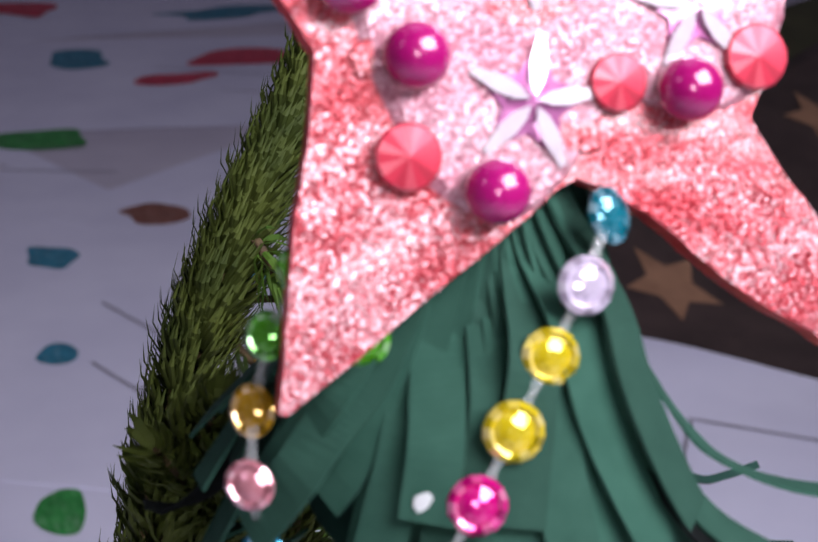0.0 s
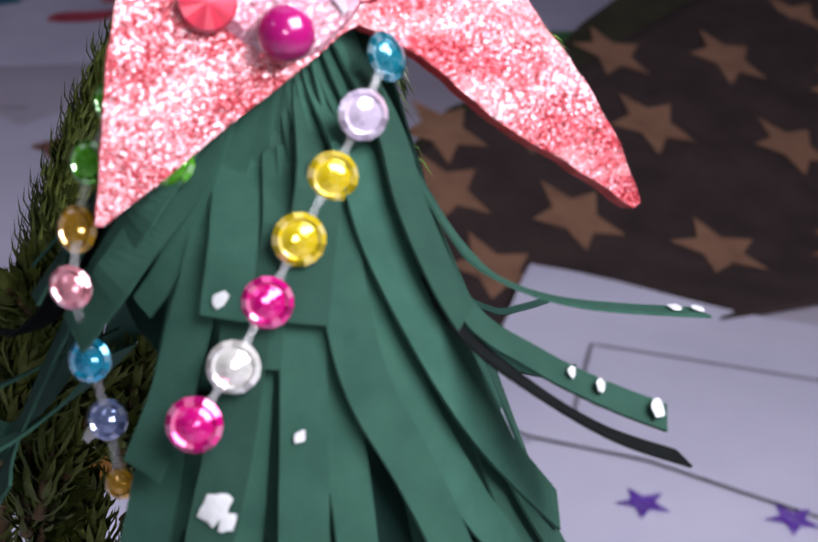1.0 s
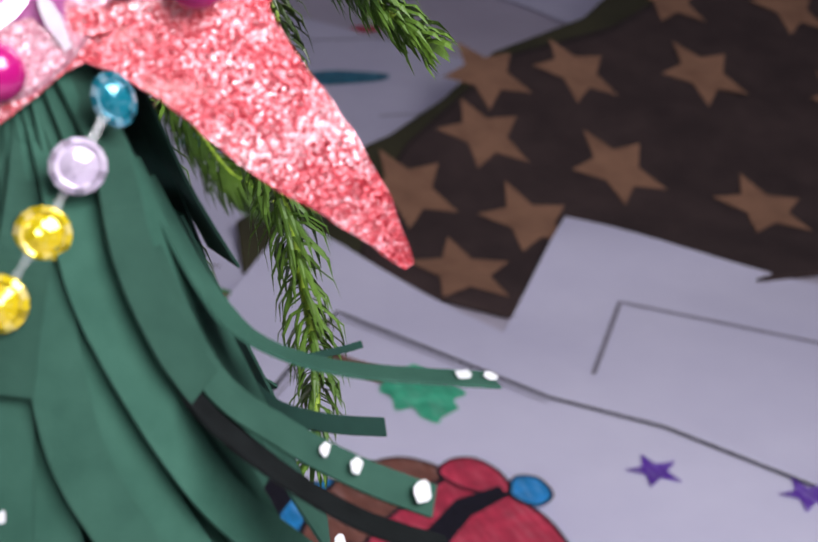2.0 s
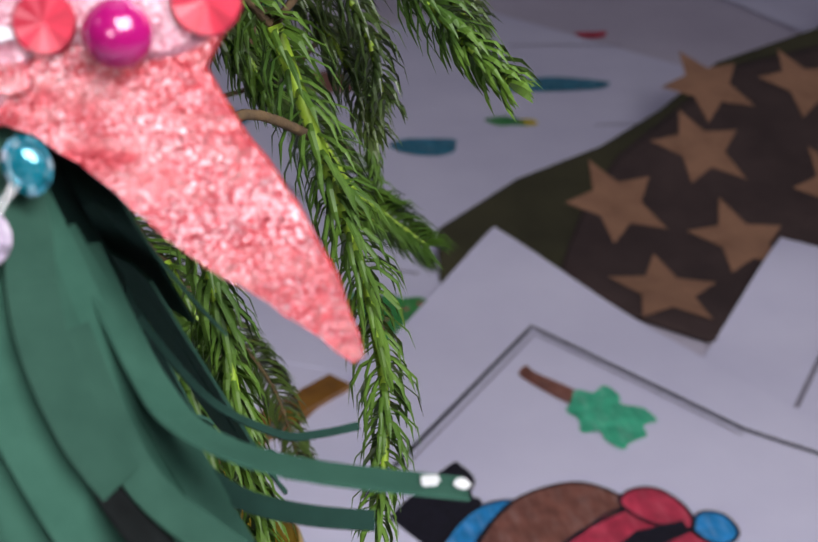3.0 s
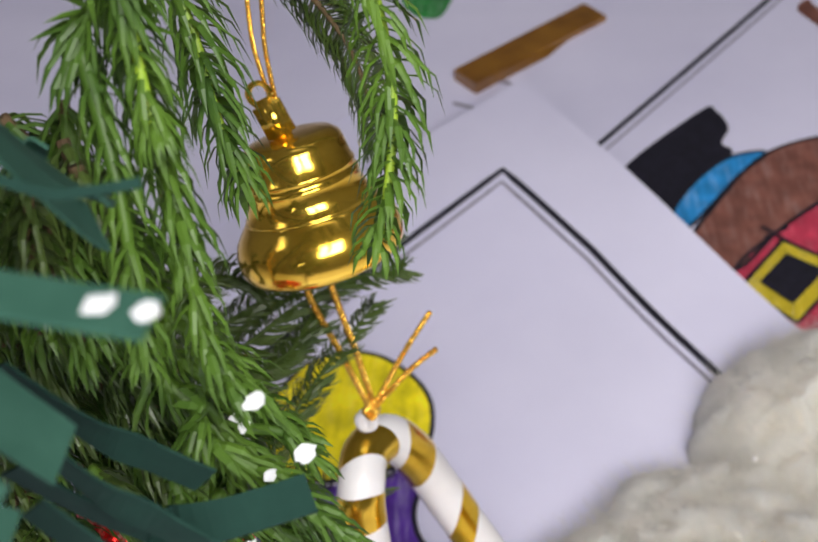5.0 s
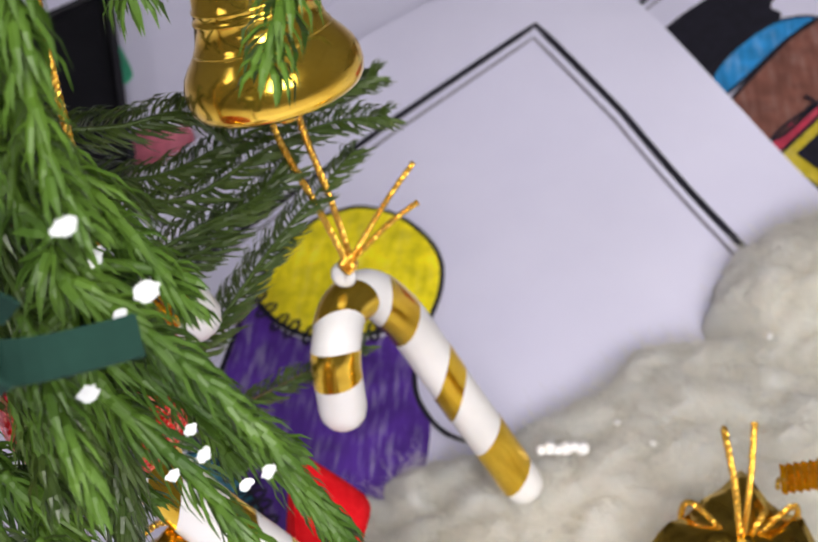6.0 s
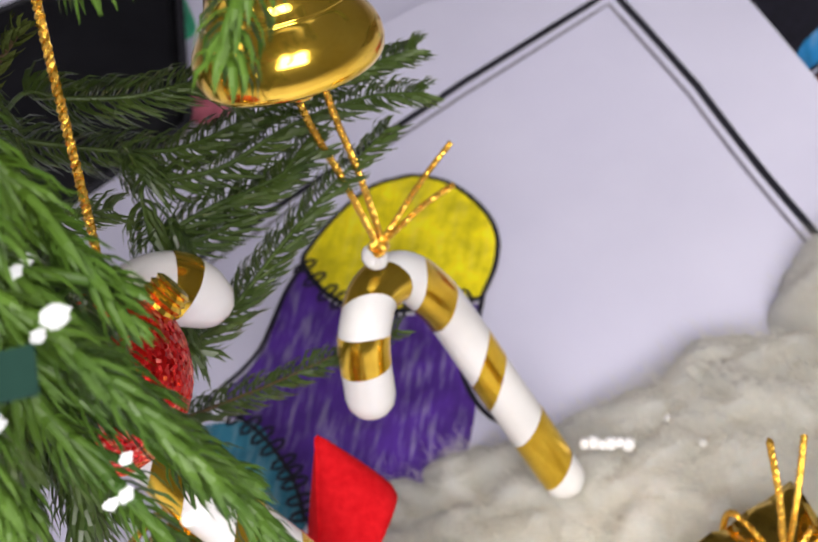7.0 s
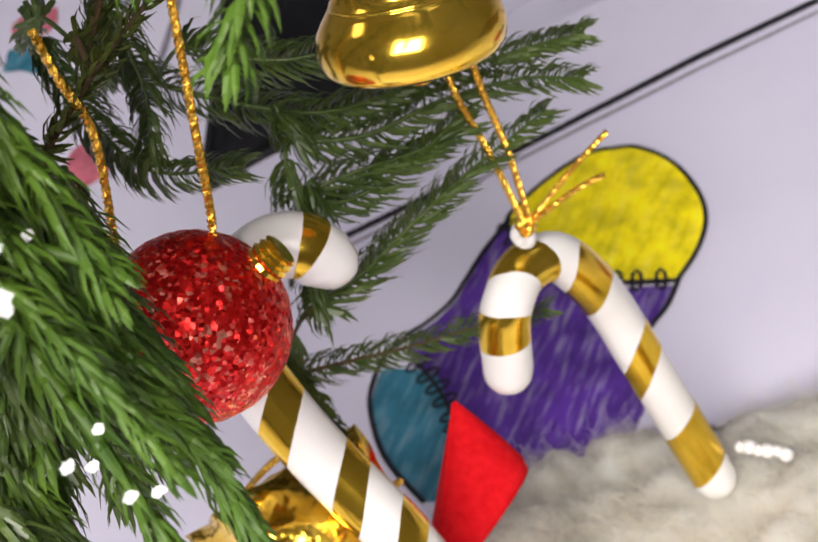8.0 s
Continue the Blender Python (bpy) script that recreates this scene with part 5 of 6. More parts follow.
# flat frond behind the bell
frond = dict(leaf=M_NEEDLE_DARK, wood=M_NEEDLE_DARK, per_mm=8.5, spread=50, stem=0.00032, length=0.0040, flat=True)
twig([(0.0020, 0.1062, 0.0954), (0.0111, 0.1092, 0.0903), (0.0193, 0.1133, 0.0863), (0.0260, 0.1201, 0.0850), (0.0338, 0.1279, 0.0838), (0.0388, 0.1322, 0.0831)], seed=22, **frond)
twig([(0.0176, 0.1095, 0.0858), (0.0233, 0.1132, 0.0841), (0.0290, 0.1193, 0.0842), (0.0351, 0.1245, 0.0833), (0.0402, 0.1273, 0.0816)], seed=23, **frond)
twig([(0.0186, 0.1054, 0.0823), (0.0231, 0.1102, 0.0821), (0.0277, 0.1146, 0.0815), (0.0314, 0.1191, 0.0814)], seed=24, **frond)
twig([(0.0206, 0.1055, 0.0813), (0.0243, 0.1091, 0.0806), (0.0278, 0.1142, 0.0812), (0.0306, 0.1200, 0.0825)], seed=25, **frond)
twig([(0.0215, 0.0994, 0.0739), (0.0249, 0.1045, 0.0744), (0.0281, 0.1108, 0.0759), (0.0319, 0.1174, 0.0774), (0.0368, 0.1250, 0.0789)], seed=26, **frond)
twig([(0.0155, 0.0990, 0.0608), (0.0199, 0.1042, 0.0582), (0.0245, 0.1095, 0.0556), (0.0293, 0.1153, 0.0532), (0.0352, 0.1206, 0.0516)], seed=27, leaf=M_NEEDLE_DARK, wood=M_BARK, per_mm=6, spread=48, stem=0.0003, length=0.0034, flat=True)
twig([(0.0136, 0.1082, 0.0970), (0.0187, 0.1106, 0.0953), (0.0235, 0.1137, 0.0943), (0.0271, 0.1146, 0.0917)], seed=28, **frond)
twig([(0.0006, 0.1016, 0.1036), (0.0044, 0.0994, 0.1001), (0.0081, 0.0973, 0.0966), (0.0128, 0.0966, 0.0938), (0.0196, 0.1000, 0.0926)], seed=29, **frond)
twig([(0.0050, 0.1063, 0.1073), (0.0088, 0.1034, 0.1033), (0.0118, 0.1003, 0.0995), (0.0133, 0.0964, 0.0960)], seed=30, **frond)
twig([(0.0165, 0.0976, 0.0659), (0.0199, 0.0969, 0.0597), (0.0227, 0.0954, 0.0531)], seed=31, leaf=M_NEEDLE_OLIVE, wood=M_BARK, per_mm=8, spread=46, length=0.0026)
for at in ((0.0367, 0.0652, 0.1275), (0.0396, 0.0592, 0.1165), (0.0435, 0.0593, 0.1158), (0.0381, 0.0624, 0.1301), (0.0434, 0.0559, 0.1235), (0.0463, 0.0560, 0.1221), (0.0395, 0.0602, 0.1286), (0.0412, 0.0598, 0.1200)):
    fleck(at, (0.3, -0.6, 0.8), 0.00046, conifer)

# ---- gold bell ----
BELL = Matrix.Translation((0.0335, 0.1100, 0.1139)) @ Vector((0, 0, 1)).rotation_difference(Vector((-0.211, 0.398, 1.0))).to_matrix().to_4x4()
bell = thing("gold_bell", "shiny gold bell ornament hanging from a twig by gold thread", "bell")
BELL_SIDE = ((0.05, 0.0), (2.73, 0.0), (3.85, -0.21), (4.47, -0.74), (4.62, -1.26), (4.91, -3.05), (5.07, -3.15), (5.07, -3.36), (4.97, -3.47), (5.07, -3.94), (5.22, -4.04), (5.22, -4.25), (5.12, -4.36), (5.65, -6.3), (5.84, -6.41), (5.86, -6.56), (5.79, -6.67),
             (5.95, -6.74), (6.2, -7.07), (6.7, -7.67), (7.25, -8.47), (7.55, -9.37), (7.6, -10.32), (7.4, -11.22), (6.95, -11.82), (6.2, -12.22), (5.8, -11.95), (6.1, -11.02), (5.2, -8.86), (4.2, -6.49), (3.5, -1.54), (0.05, -0.82))
bm = bmesh.new()
lathe(bm, [(r * 0.001, z * 0.001) for r, z in BELL_SIDE], 64, (0, 0, 0))
bmesh.ops.recalc_face_normals(bm, faces=bm.faces)
bm.transform(BELL)
part("bell_body", bm, M_GOLD, bell, "", True)
bm = bmesh.new()
bmesh.ops.create_cube(bm, size=1, matrix=Matrix.Translation((-0.0006, -0.0006, 0.0018)) @ Matrix.Rotation(radians(-12), 4, "Y") @ Matrix.Diagonal((0.0026, 0.0016, 0.0040, 1)))
bmesh.ops.bevel(bm, geom=bm.edges[:], offset=0.0005, segments=3, affect="EDGES")
bm.transform(BELL)
part("bell_neck", bm, M_GOLD, bell, "", True)
bm = bmesh.new()
tube(bm, curve_points([(-0.0012 + 0.0010 * math.cos(a), -0.0006, 0.0042 + 0.0010 * math.sin(a)) for a in (0, 1.05, 2.1, 3.14, 4.19, 5.24, 6.28)], 4), 0.00028, 6)
bm.transform(BELL)
part("bell_ring", bm, M_GOLD, bell)
bm = bmesh.new()
bmesh.ops.create_uvsphere(bm, u_segments=14, v_segments=10, radius=0.0018, matrix=BELL @ Matrix.Translation((0, 0, -0.0125)))
part("clapper", bm, M_GOLD, bell, "", True)
bm = bmesh.new()
twist_cord(bm, curve_points([(0.0322, 0.1116, 0.1166), (0.0317, 0.1112, 0.1225), (0.0318, 0.1118, 0.1275), (0.0312, 0.1132, 0.1310), (0.0305, 0.1146, 0.1350)], 9), 0.00024)
twist_cord(bm, curve_points([(0.0327, 0.1114, 0.1166), (0.0327, 0.1110, 0.1225), (0.0330, 0.1118, 0.1280), (0.0316, 0.1140, 0.1320), (0.0305, 0.1146, 0.1350)], 9), 0.00024)
part("hanging_thread", bm, M_GOLD_THREAD, bell)


# ---- candy canes ----
def candy_cane(path, r, bands, lean, label):
    cane = thing("candy_cane", label, "candy cane", "candy cane ornaments")
    run = curve_points(path, 10)
    fr = frames_along(run)
    seg = 28
    dist = [0.0]
    for a, b in zip(run, run[1:]):
        dist.append(dist[-1] + (b - a).length)
    total = dist[-1]

    def taper(s):
        e = min(s, total - s)
        return r * math.sqrt(max(0.02, 1 - (1 - min(1, e / r)) ** 2))

    # even steps along the path, closer at the rounded ends
    steps = [0.0, 0.03 * r, 0.12 * r, 0.3 * r, 0.6 * r]
    steps += [r + (total - 2 * r) * k / 150 for k in range(151)]
    steps += [total - q for q in (0.6 * r, 0.3 * r, 0.12 * r, 0.03 * r, 0.0)]

    def ring(s):
        j = 0
        while j < len(dist) - 2 and dist[j + 1] < s:
            j += 1
        t = (s - dist[j]) / max(1e-9, dist[j + 1] - dist[j])
        c = run[j].lerp(run[j + 1], t)
        a = fr[j][1].lerp(fr[j + 1][1], t).normalized()
        tn = fr[j][0].lerp(fr[j + 1][0], t).normalized()
        a = (a - tn * a.dot(tn)).normalized()
        return c, a, tn.cross(a)

    bm, bs = bmesh.new(), bmesh.new()
    prev = None
    for s in steps:
        c, a, b = ring(s)
        rad = taper(s)
        row = [bm.verts.new(c + (a * math.cos(2 * math.pi * k / seg) + b * math.sin(2 * math.pi * k / seg)) * rad) for k in range(seg)]
        if prev:
            for k in range(seg):
                n = (k + 1) % seg
                bm.faces.new((prev[k], prev[n], row[n], row[k]))
        else:
            bm.faces.new(row[::-1])
        prev = row
    bm.faces.new(prev)
    for mid, wide, tilt in bands:
        prev = None
        for m in range(11):
            row = []
            for k in range(seg):
                w = 2 * math.pi * k / seg
                c, a, b = ring(mid)
                s = mid + wide * (m / 10 - 0.5) + tilt * (a * math.cos(w) + b * math.sin(w)).dot(lean)
                c, a, b = ring(max(0.0005, min(total - 0.0005, s)))
                row.append(bs.verts.new(c + (a * math.cos(w) + b * math.sin(w)) * (taper(s) + 0.00006)))
            if prev:
                for k in range(seg):
                    n = (k + 1) % seg
                    bs.faces.new((prev[k], prev[n], row[n], row[k]))
            prev = row
    for q in (bm, bs):
        bmesh.ops.recalc_face_normals(q, faces=q.faces)
    part("cane_body", bm, M_WHITE, cane, "glossy white", True)
    part("gold_stripes", bs, M_GOLD_BAND, cane, "gold stripes", True)
    return cane


cane = candy_cane([(0.0539, 0.1229, 0.0172), (0.0528, 0.1231, 0.0196), (0.0442, 0.1250, 0.0388), (0.0408, 0.1256, 0.0470), (0.0388, 0.1243, 0.0537), (0.0362, 0.1225, 0.0589), (0.0340, 0.1190, 0.0600), (0.0336, 0.1150, 0.0592), (0.0334, 0.1135, 0.0566), (0.0337, 0.1119, 0.0519), (0.0338, 0.1108, 0.0487)],
                  0.0028, ((0.0092, 0.0090, 0.0019), (0.0243, 0.0046, 0.0036), (0.0398, 0.0060, 0.0028), (0.0504, 0.0042, -0.0012), (0.0575, 0.0040, -0.0003)), Vector((0.98, 0.15, -0.1)), "white and gold striped candy cane ornament hung over cotton")
bm = bmesh.new()
tube(bm, curve_points([(0.0347 + 0.0007 * math.cos(a), 0.1193, 0.0656 + 0.0010 * math.sin(a)) for a in (0, 1.05, 2.1, 3.14, 4.19, 5.24, 6.28)], 4), 0.0008, 8)
part("eyelet", bm, M_WHITE, cane, "white loop", True)
bm = bmesh.new()
knot = Vector((0.0355, 0.1186, 0.0680))
twist_cord(bm, curve_points([knot, (0.0395, 0.1225, 0.0732), (0.0427, 0.1256, 0.0765)], 12), 0.00036)
twist_cord(bm, curve_points([knot, (0.0400, 0.1210, 0.0718), (0.0433, 0.1222, 0.0740)], 12), 0.00036)
twist_cord(bm, curve_points([knot, (0.0330, 0.1190, 0.0775), (0.0310, 0.1184, 0.0860), (0.0306, 0.1178, 0.0930)], 12), 0.00042)
twist_cord(bm, curve_points([knot + Vector((0.0004, 0.0004, 0)), (0.0345, 0.1200, 0.0770), (0.0333, 0.1193, 0.0865), (0.0328, 0.1188, 0.0950)], 12), 0.00042)
part("gold_thread", bm, M_GOLD_THREAD, cane)
bm = bmesh.new()
for k in range(3):
    a = k * 2.1
    tube(bm, curve_points([knot + Vector((0.0008 * math.cos(a + w), 0.0005 * math.sin(w * 2), 0.0008 * math.sin(a + w))) for w in (0, 1.3, 2.6, 3.9, 5.2)], 5), 0.00034, 6)
part("knot", bm, M_GOLD_THREAD, cane)
candy_cane([(0.0381, 0.0858, 0.0437), (0.0321, 0.0870, 0.0570), (0.0251, 0.0888, 0.0645), (0.0193, 0.0909, 0.0717), (0.0164, 0.0928, 0.0764), (0.0167, 0.0941, 0.0794), (0.0179, 0.0959, 0.0820), (0.0200, 0.0983, 0.0834), (0.0226, 0.0998, 0.0830), (0.0246, 0.1001, 0.0806), (0.0256, 0.0993, 0.0786)],
           0.0031, ((0.0040, 0.0042, 0.0030), (0.0128, 0.0036, 0.0032), (0.0212, 0.0036, 0.0032), (0.0314, 0.0042, 0.0032), (0.0540, 0.0013, 0.0003)), Vector((0.90, 0.39, -0.19)), "white and gold striped candy cane ornament behind a red ball")

# ---- red glitter ball ----
ball_thing = thing("glitter_ball", "red glitter ball ornament on gold thread in the conifer", "ornament")
BC = Vector((0.0211, 0.0855, 0.0886))
bm = bmesh.new()
bmesh.ops.create_icosphere(bm, subdivisions=5, radius=0.0081, matrix=Matrix.Translation(BC))
for v in bm.verts:
    d = (v.co - BC).normalized()
    v.co += d * 0.00012 * noise.noise(d * 40)
part("ball", bm, M_BALL, ball_thing, "", True)
bm = bmesh.new()
lathe(bm, [(0.0001, 0.0024), (0.0014, 0.0024), (0.0017, 0.0022), (0.0015, 0.0019), (0.0018, 0.0016), (0.0016, 0.0013), (0.0019, 0.0010), (0.0017, 0.0006), (0.0019, 0.0), (0.0001, 0.0)], 18, (0, 0, 0))
CAP = Vector((0.62, 0.66, 0.41)).normalized()
bm.transform(Matrix.Translation(BC + CAP * 0.0076) @ Vector((0, 0, 1)).rotation_difference(CAP).to_matrix().to_4x4())
part("cap", bm, M_GOLD, ball_thing, "ridged gold cap")
bm = bmesh.new()
twist_cord(bm, curve_points([(0.0220, 0.0893, 0.0930), (0.0221, 0.0912, 0.0957), (0.0218, 0.0938, 0.1030), (0.0209, 0.0975, 0.1114), (0.0207, 0.0999, 0.1186)], 14), 0.00042)
part("gold_thread", bm, M_GOLD_THREAD, ball_thing)
bm = bmesh.new()
twist_cord(bm, curve_points([(0.0160, 0.0850, 0.0930), (0.0150, 0.0875, 0.0967), (0.0146, 0.0907, 0.1046), (0.0138, 0.0908, 0.1104), (0.0127, 0.0916, 0.1142)], 14), 0.00042)
part("gold_thread", bm, M_GOLD_THREAD, ball_thing)

# ---- red felt hat ----
hat = thing("felt_hat", "small pointed red felt hat standing in the cotton", "hat")
bm = bmesh.new()
tip, base = Vector((0.0274, 0.1090, 0.0464)), Vector((0.0305, 0.1002, 0.0312))
long, deep = Vector((0.0050, 0.0084, 0.0060)), Vector((-0.0031, 0.0043, -0.0060))
rings = []
for i in range(11):
    t = i / 10
    c = tip.lerp(base, t)
    q = 0.02 + 0.98 * t ** 0.97 if i < 10 else 0.96
    rings.append([bm.verts.new(c + (long * math.cos(2 * math.pi * k / 32) + deep * math.sin(2 * math.pi * k / 32)) * q * (1 + 0.03 * math.sin(k * 0.59 + i * 0.3))) for k in range(32)])
for u, v in zip(rings, rings[1:]):
    for k in range(32):
        bm.faces.new((u[k], u[(k + 1) % 32], v[(k + 1) % 32], v[k]))
bm.faces.new(rings[0])
bm.faces.new(rings[-1])
bmesh.ops.recalc_face_normals(bm, faces=bm.faces)
part("felt_cone", bm, M_FELT, hat, "", True)
bm = bmesh.new()
tube(bm, curve_points([tip.lerp(base, t) + (long * math.cos(4.0) + deep * math.sin(4.0)) * (0.02 + 0.98 * t ** 0.97) * 1.01 for t in (0.0, 0.3, 0.6, 0.95)], 6), 0.00022, 6)
part("seam", bm, M_FELT, hat, "stitched seam", True)

# ---- cotton wool ----
cotton = thing("cotton_wool", "creamy white cotton wool heap lying over the sheets", "cotton")
PUFFS = [(0.0385, 0.1290, 0.0085), (0.0440, 0.1300, 0.0080), (0.0300, 0.1215, 0.0090), (0.040, 0.110, 0.017), (0.050, 0.120, 0.014), (0.057, 0.131, 0.013), (0.064, 0.128, 0.020), (0.070, 0.137, 0.016), (0.078, 0.143, 0.018), (0.101, 0.1645, 0.0225), (0.119, 0.170, 0.023), (0.098, 0.149, 0.017), (0.084, 0.128, 0.024), (0.072, 0.116, 0.024), (0.060, 0.110, 0.020),
         (0.050, 0.100, 0.017), (0.034, 0.094, 0.026), (0.066, 0.094, 0.020), (0.082, 0.104, 0.026), (0.097, 0.118, 0.027), (0.110, 0.140, 0.025), (0.118, 0.162, 0.020), (0.104, 0.168, 0.016), (0.120, 0.115, 0.026), (0.095, 0.090, 0.024), (0.022, 0.088, 0.013), (0.055, 0.078, 0.016), (0.080, 0.075, 0.020)]


def cotton_z(x, y):
    acc = 0.0
    for px, py, r in PUFFS:
        d = math.hypot(x - px, y - py) / (r * 0.92)
        if d < 1:
            h = r * math.sqrt(1 - d * d) * 0.98
            acc = acc + h ** 6
    if acc <= 0:
        return None
    z = acc ** (1 / 6)
    p = Vector((x, y, 0))
    knot_d = noise.voronoi(p * 135 + Vector((noise.noise(p * 60), noise.noise(p * 60 + Vector((7, 7, 7))), 0)) * 0.9)[0][0]
    z += 0.0026 * noise.noise(p * 60) + 0.0016 * noise.noise(p * 150) + 0.0011 * noise.noise(p * 330) + 0.0006 * noise.noise(p * 640) + 0.0020 * max(0.0, 1 - knot_d * knot_d * 1.5) - 0.0008
    return z


NX, NY, X0, Y0, STEP = 192, 192, 0.005, 0.055, 0.0007
vals = {(i, j): cotton_z(X0 + i * STEP, Y0 + j * STEP) for i in range(NX) for j in range(NY)}
bm = bmesh.new()
vv = {}
for (i, j), z in vals.items():
    if z is not None:
        x, y = X0 + i * STEP, Y0 + j * STEP
        jx, jy = 0.0018 * noise.noise(Vector((x, y, 5)) * 150), 0.0018 * noise.noise(Vector((x, y, 9)) * 150)
        vv[i, j] = bm.verts.new((x + jx, y + jy, max(0.001, z)))
for i in range(NX - 1):
    for j in range(NY - 1):
        q = [(i, j), (i + 1, j), (i + 1, j + 1), (i, j + 1)]
        if all(k in vv for k in q):
            bm.faces.new([vv[k] for k in q])
rims = [e for e in bm.edges if len(e.link_faces) == 1]
ext = bmesh.ops.extrude_edge_only(bm, edges=rims)
for g in ext["geom"]:
    if isinstance(g, bmesh.types.BMVert):
        g.co.z = 0.0035
part("cotton_lump", bm, M_COTTON, cotton, "", True)
rnd = random.Random(21)
bm = bmesh.new()
keys = [k for k, z in vals.items() if z is not None and z > 0.003]
for n in range(70000):
    i, j = rnd.choice(keys)
    p = Vector((X0 + i * STEP, Y0 + j * STEP, max(0.002, vals[i, j]) - 0.0003))
    d = Vector((rnd.gauss(0, 1), rnd.gauss(0, 1), abs(rnd.gauss(0.3, 0.7)))).normalized()
    e = Vector((rnd.gauss(0, 1), rnd.gauss(0, 1), rnd.gauss(0, 0.6))).normalized()
    ln = rnd.uniform(0.0012, 0.0050)
    run = [p, p + d * ln * 0.5, p + d * ln * 0.8 + e * ln * 0.4]
    s = d.orthogonal().normalized() * 0.000016
    q = [[bm.verts.new(w + s), bm.verts.new(w - s)] for w in run]
    for u, v in zip(q, q[1:]):
        bm.faces.new((u[0], u[1], v[1], v[0]))
tagged(part("fuzz", bm, M_FIBRE, cotton), kind="stuff")

beads = thing("bead_row", "short row of white glitter beads on the cotton", "beads")
for k in range(6):
    ball("bead", (0.0553 + 0.0011 * k, 0.1261 + 0.00012 * k, 0.0232 + 0.0003 * math.sin(k * 2.1)), 0.0008 + 0.0002 * (k % 2), M_WHITE, beads, "", 10, 8)
for x, y in ((0.0655, 0.1330), (0.0800, 0.1200), (0.0700, 0.1270), (0.0480, 0.1060), (0.0880, 0.1530), (0.0400, 0.1010), (0.0570, 0.1090)):
    sp = thing("snow_bead", "tiny white glitter bead on the cotton", "beads", "loose glitter beads")
    ball("bead", (x, y, (cotton_z(x, y) or 0.004) + 0.0003), 0.00055, M_WHITE, sp, "", 8, 6)


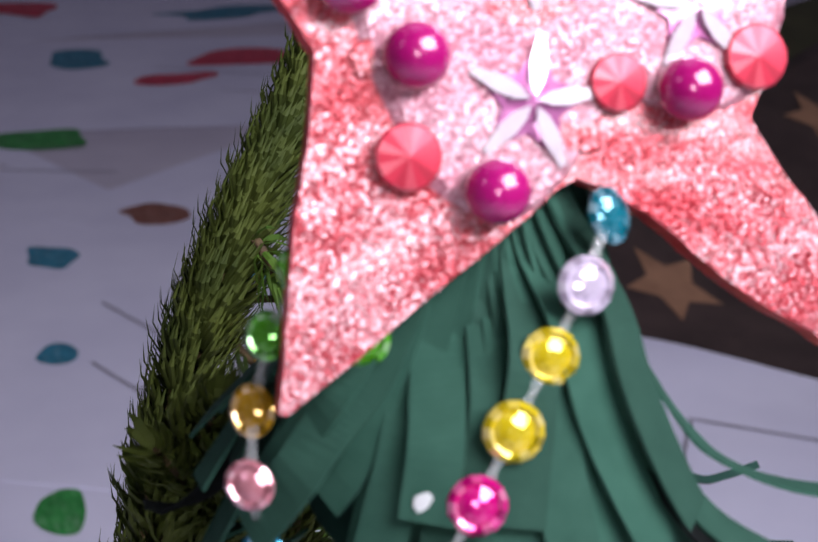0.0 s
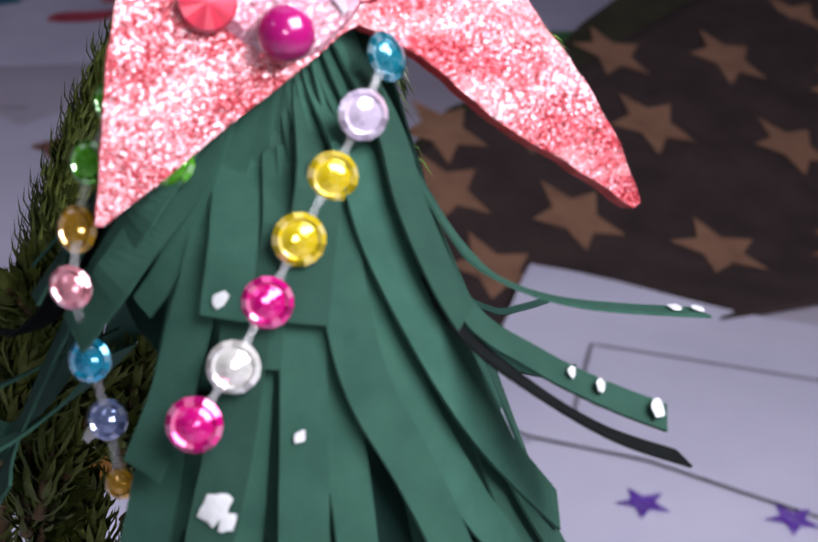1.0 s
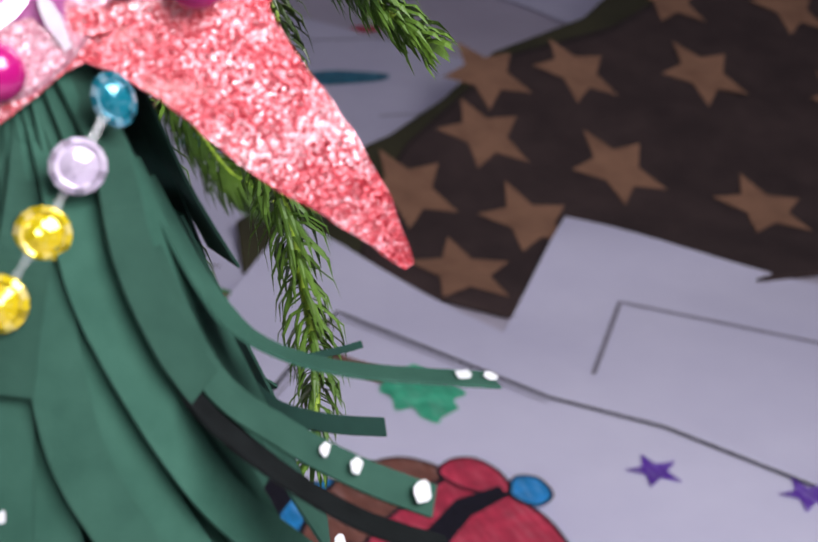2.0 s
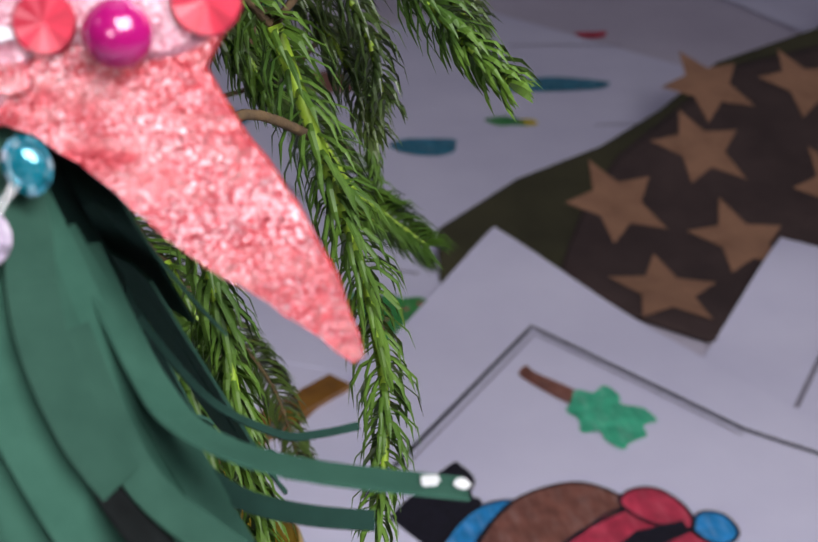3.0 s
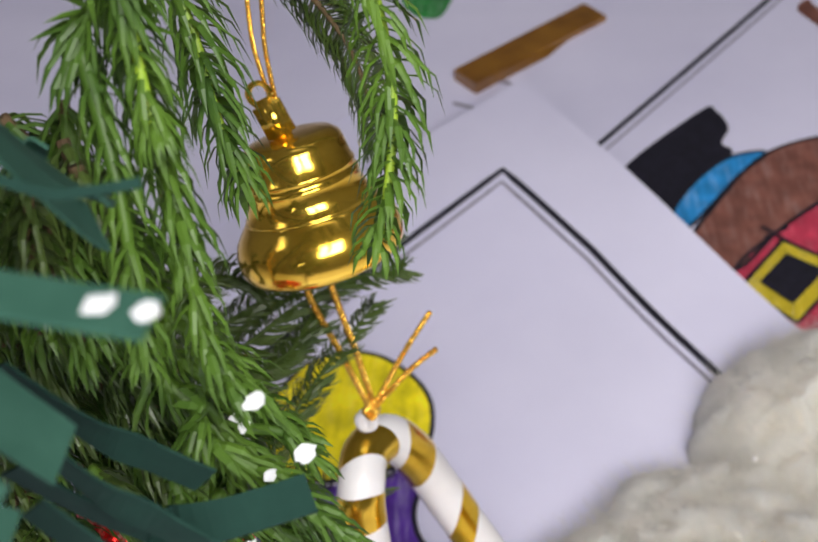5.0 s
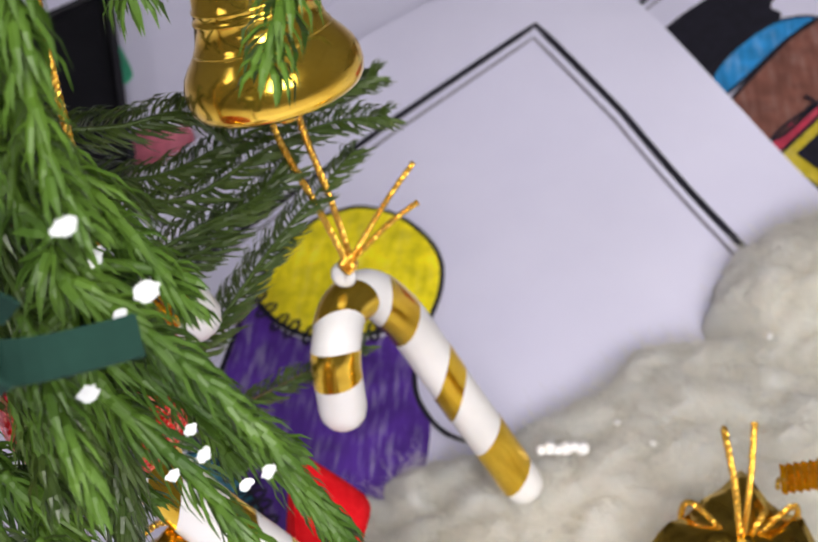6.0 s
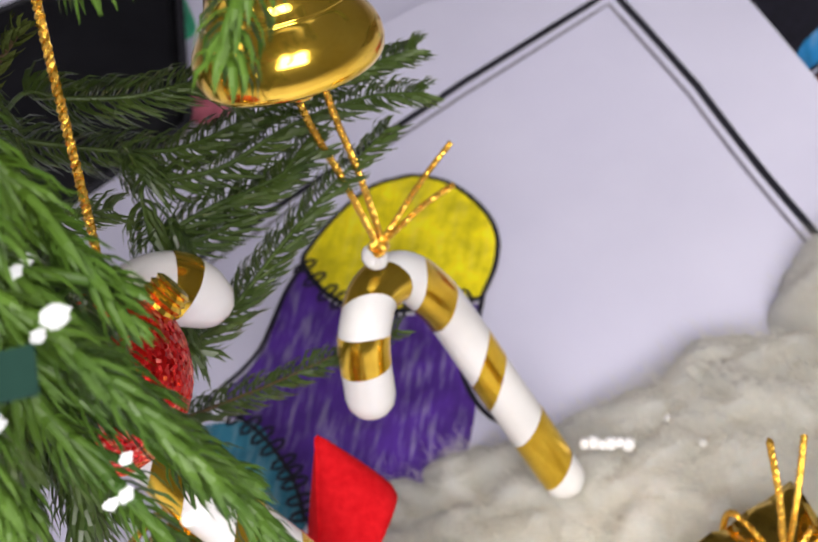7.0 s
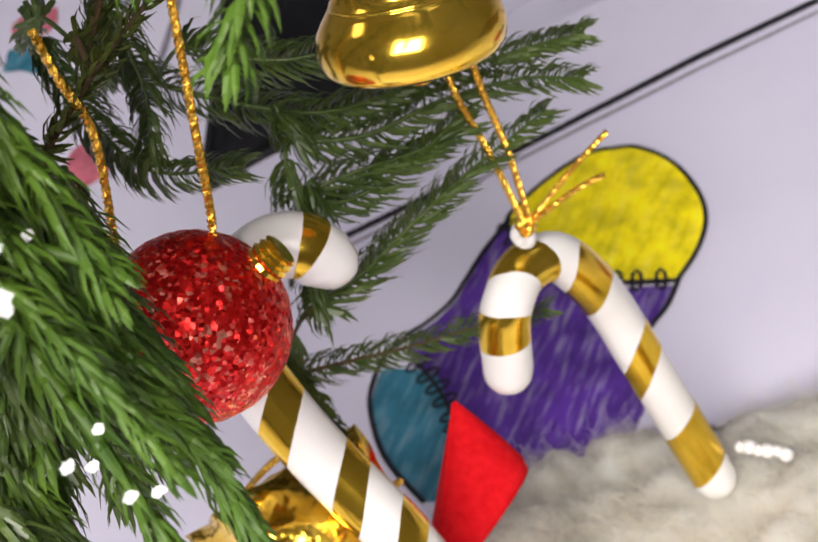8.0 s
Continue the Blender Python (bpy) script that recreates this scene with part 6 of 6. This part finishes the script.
# ---- gold foil gift boxes ----
def gift_box(w, d, h, seed, bow=True):
    g = thing("gift_box", "small box wrapped in crumpled gold foil with gold cord", "gift", "gold gift boxes")
    bm = bmesh.new()
    bmesh.ops.create_cube(bm, size=1, matrix=Matrix.Translation((0, 0, h / 2)) @ Matrix.Diagonal((w, d, h, 1)))
    bmesh.ops.subdivide_edges(bm, edges=bm.edges[:], cuts=9, use_grid_fill=True)
    for v in bm.verts:
        q = v.co * 120 + Vector((seed, 0, 0))
        crease = abs(noise.noise(q)) * 0.0022 + abs(noise.noise(q * 2.1)) * 0.0008
        rim = max(abs(v.co.x) / (w / 2), abs(v.co.y) / (d / 2))
        out = Vector((v.co.x, v.co.y, v.co.z - h / 2)).normalized()
        v.co -= out * crease
        if v.co.z > h * 0.6:
            # the foil gathers in pleats towards the knot
            turn = math.atan2(v.co.y, v.co.x)
            v.co.z += 0.0036 * max(0.0, 1 - rim) ** 1.2 + 0.0006 * math.sin(turn * 9 + seed) * min(1.0, rim * 1.6)
    bmesh.ops.triangulate(bm, faces=bm.faces[:])
    part("foil_wrap", bm, M_FOIL, g, "", True)
    bm = bmesh.new()
    for a, b in (((-w / 2, 0), (w / 2, 0)), ((0, -d / 2), (0, d / 2))):
        a, b = Vector((*a, 0)), Vector((*b, 0))
        o = (b - a).normalized() * 0.0004
        run = [a - o, a - o + Vector((0, 0, h)), (a + b) / 2 + Vector((0, 0, h + 0.0004)), b + o + Vector((0, 0, h)), b + o]
        twist_cord(bm, curve_points(run, 14), 0.00042)
    part("gold_cord", bm, M_GOLD_THREAD, g)
    bm = bmesh.new()
    ends = ((0.0003, 0.0048, 0.0180), (0.0049, 0.0045, 0.0150)) if bow else ()
    for e in (*ends, (-0.0030, -0.0016, 0.0030), (0.0040, 0.0006, 0.0034)):
        e = Vector(e)
        twist_cord(bm, curve_points([(0, 0, h), Vector((0, 0, h)) + e * 0.5 + Vector((0.0003, 0, 0.0006)), Vector((0, 0, h)) + e], 9), 0.00042)
    part("cord_bow", bm, M_GOLD_THREAD, g)
    return g


gift = gift_box(0.0169, 0.0160, 0.0145, 3)
gift.matrix_basis = pose(0.0784, 0.1012, 0.0262, 0, 0, 43)
low_gift = gift_box(0.0169, 0.0160, 0.0145, 8, False)
low_gift.matrix_basis = pose(0.0160, 0.0860, 0.0440, 35, 20, 70)

# ---- a scrap of gold tinsel on the cotton ----
scrap = thing("gold_tinsel", "small folded scrap of gold tinsel on the cotton", "tinsel")
bm = bmesh.new()
rows = []
for i in range(13):
    w = (i / 12 - 0.5) * 0.0052
    rows.append([bm.verts.new((w, (j / 4 - 0.5) * 0.0036, 0.0011 + (0.0006 if i % 2 else -0.0004))) for j in range(5)])
for u, v in zip(rows, rows[1:]):
    for j in range(4):
        bm.faces.new((u[j], v[j], v[j + 1], u[j + 1]))
bmesh.ops.solidify(bm, geom=bm.faces[:], thickness=0.0003)
part("tinsel_fold", bm, M_FOIL, scrap)
bm = bmesh.new()
twist_cord(bm, curve_points([(-0.0024, 0, 0.0016), (-0.0034, 0.0008, 0.0030), (-0.0040, 0.0004, 0.0044)], 9), 0.0003)
part("tinsel_thread", bm, M_GOLD_THREAD, scrap)
scrap.matrix_basis = pose(0.0858, 0.1120, 0.0405, 55, 0, 12)
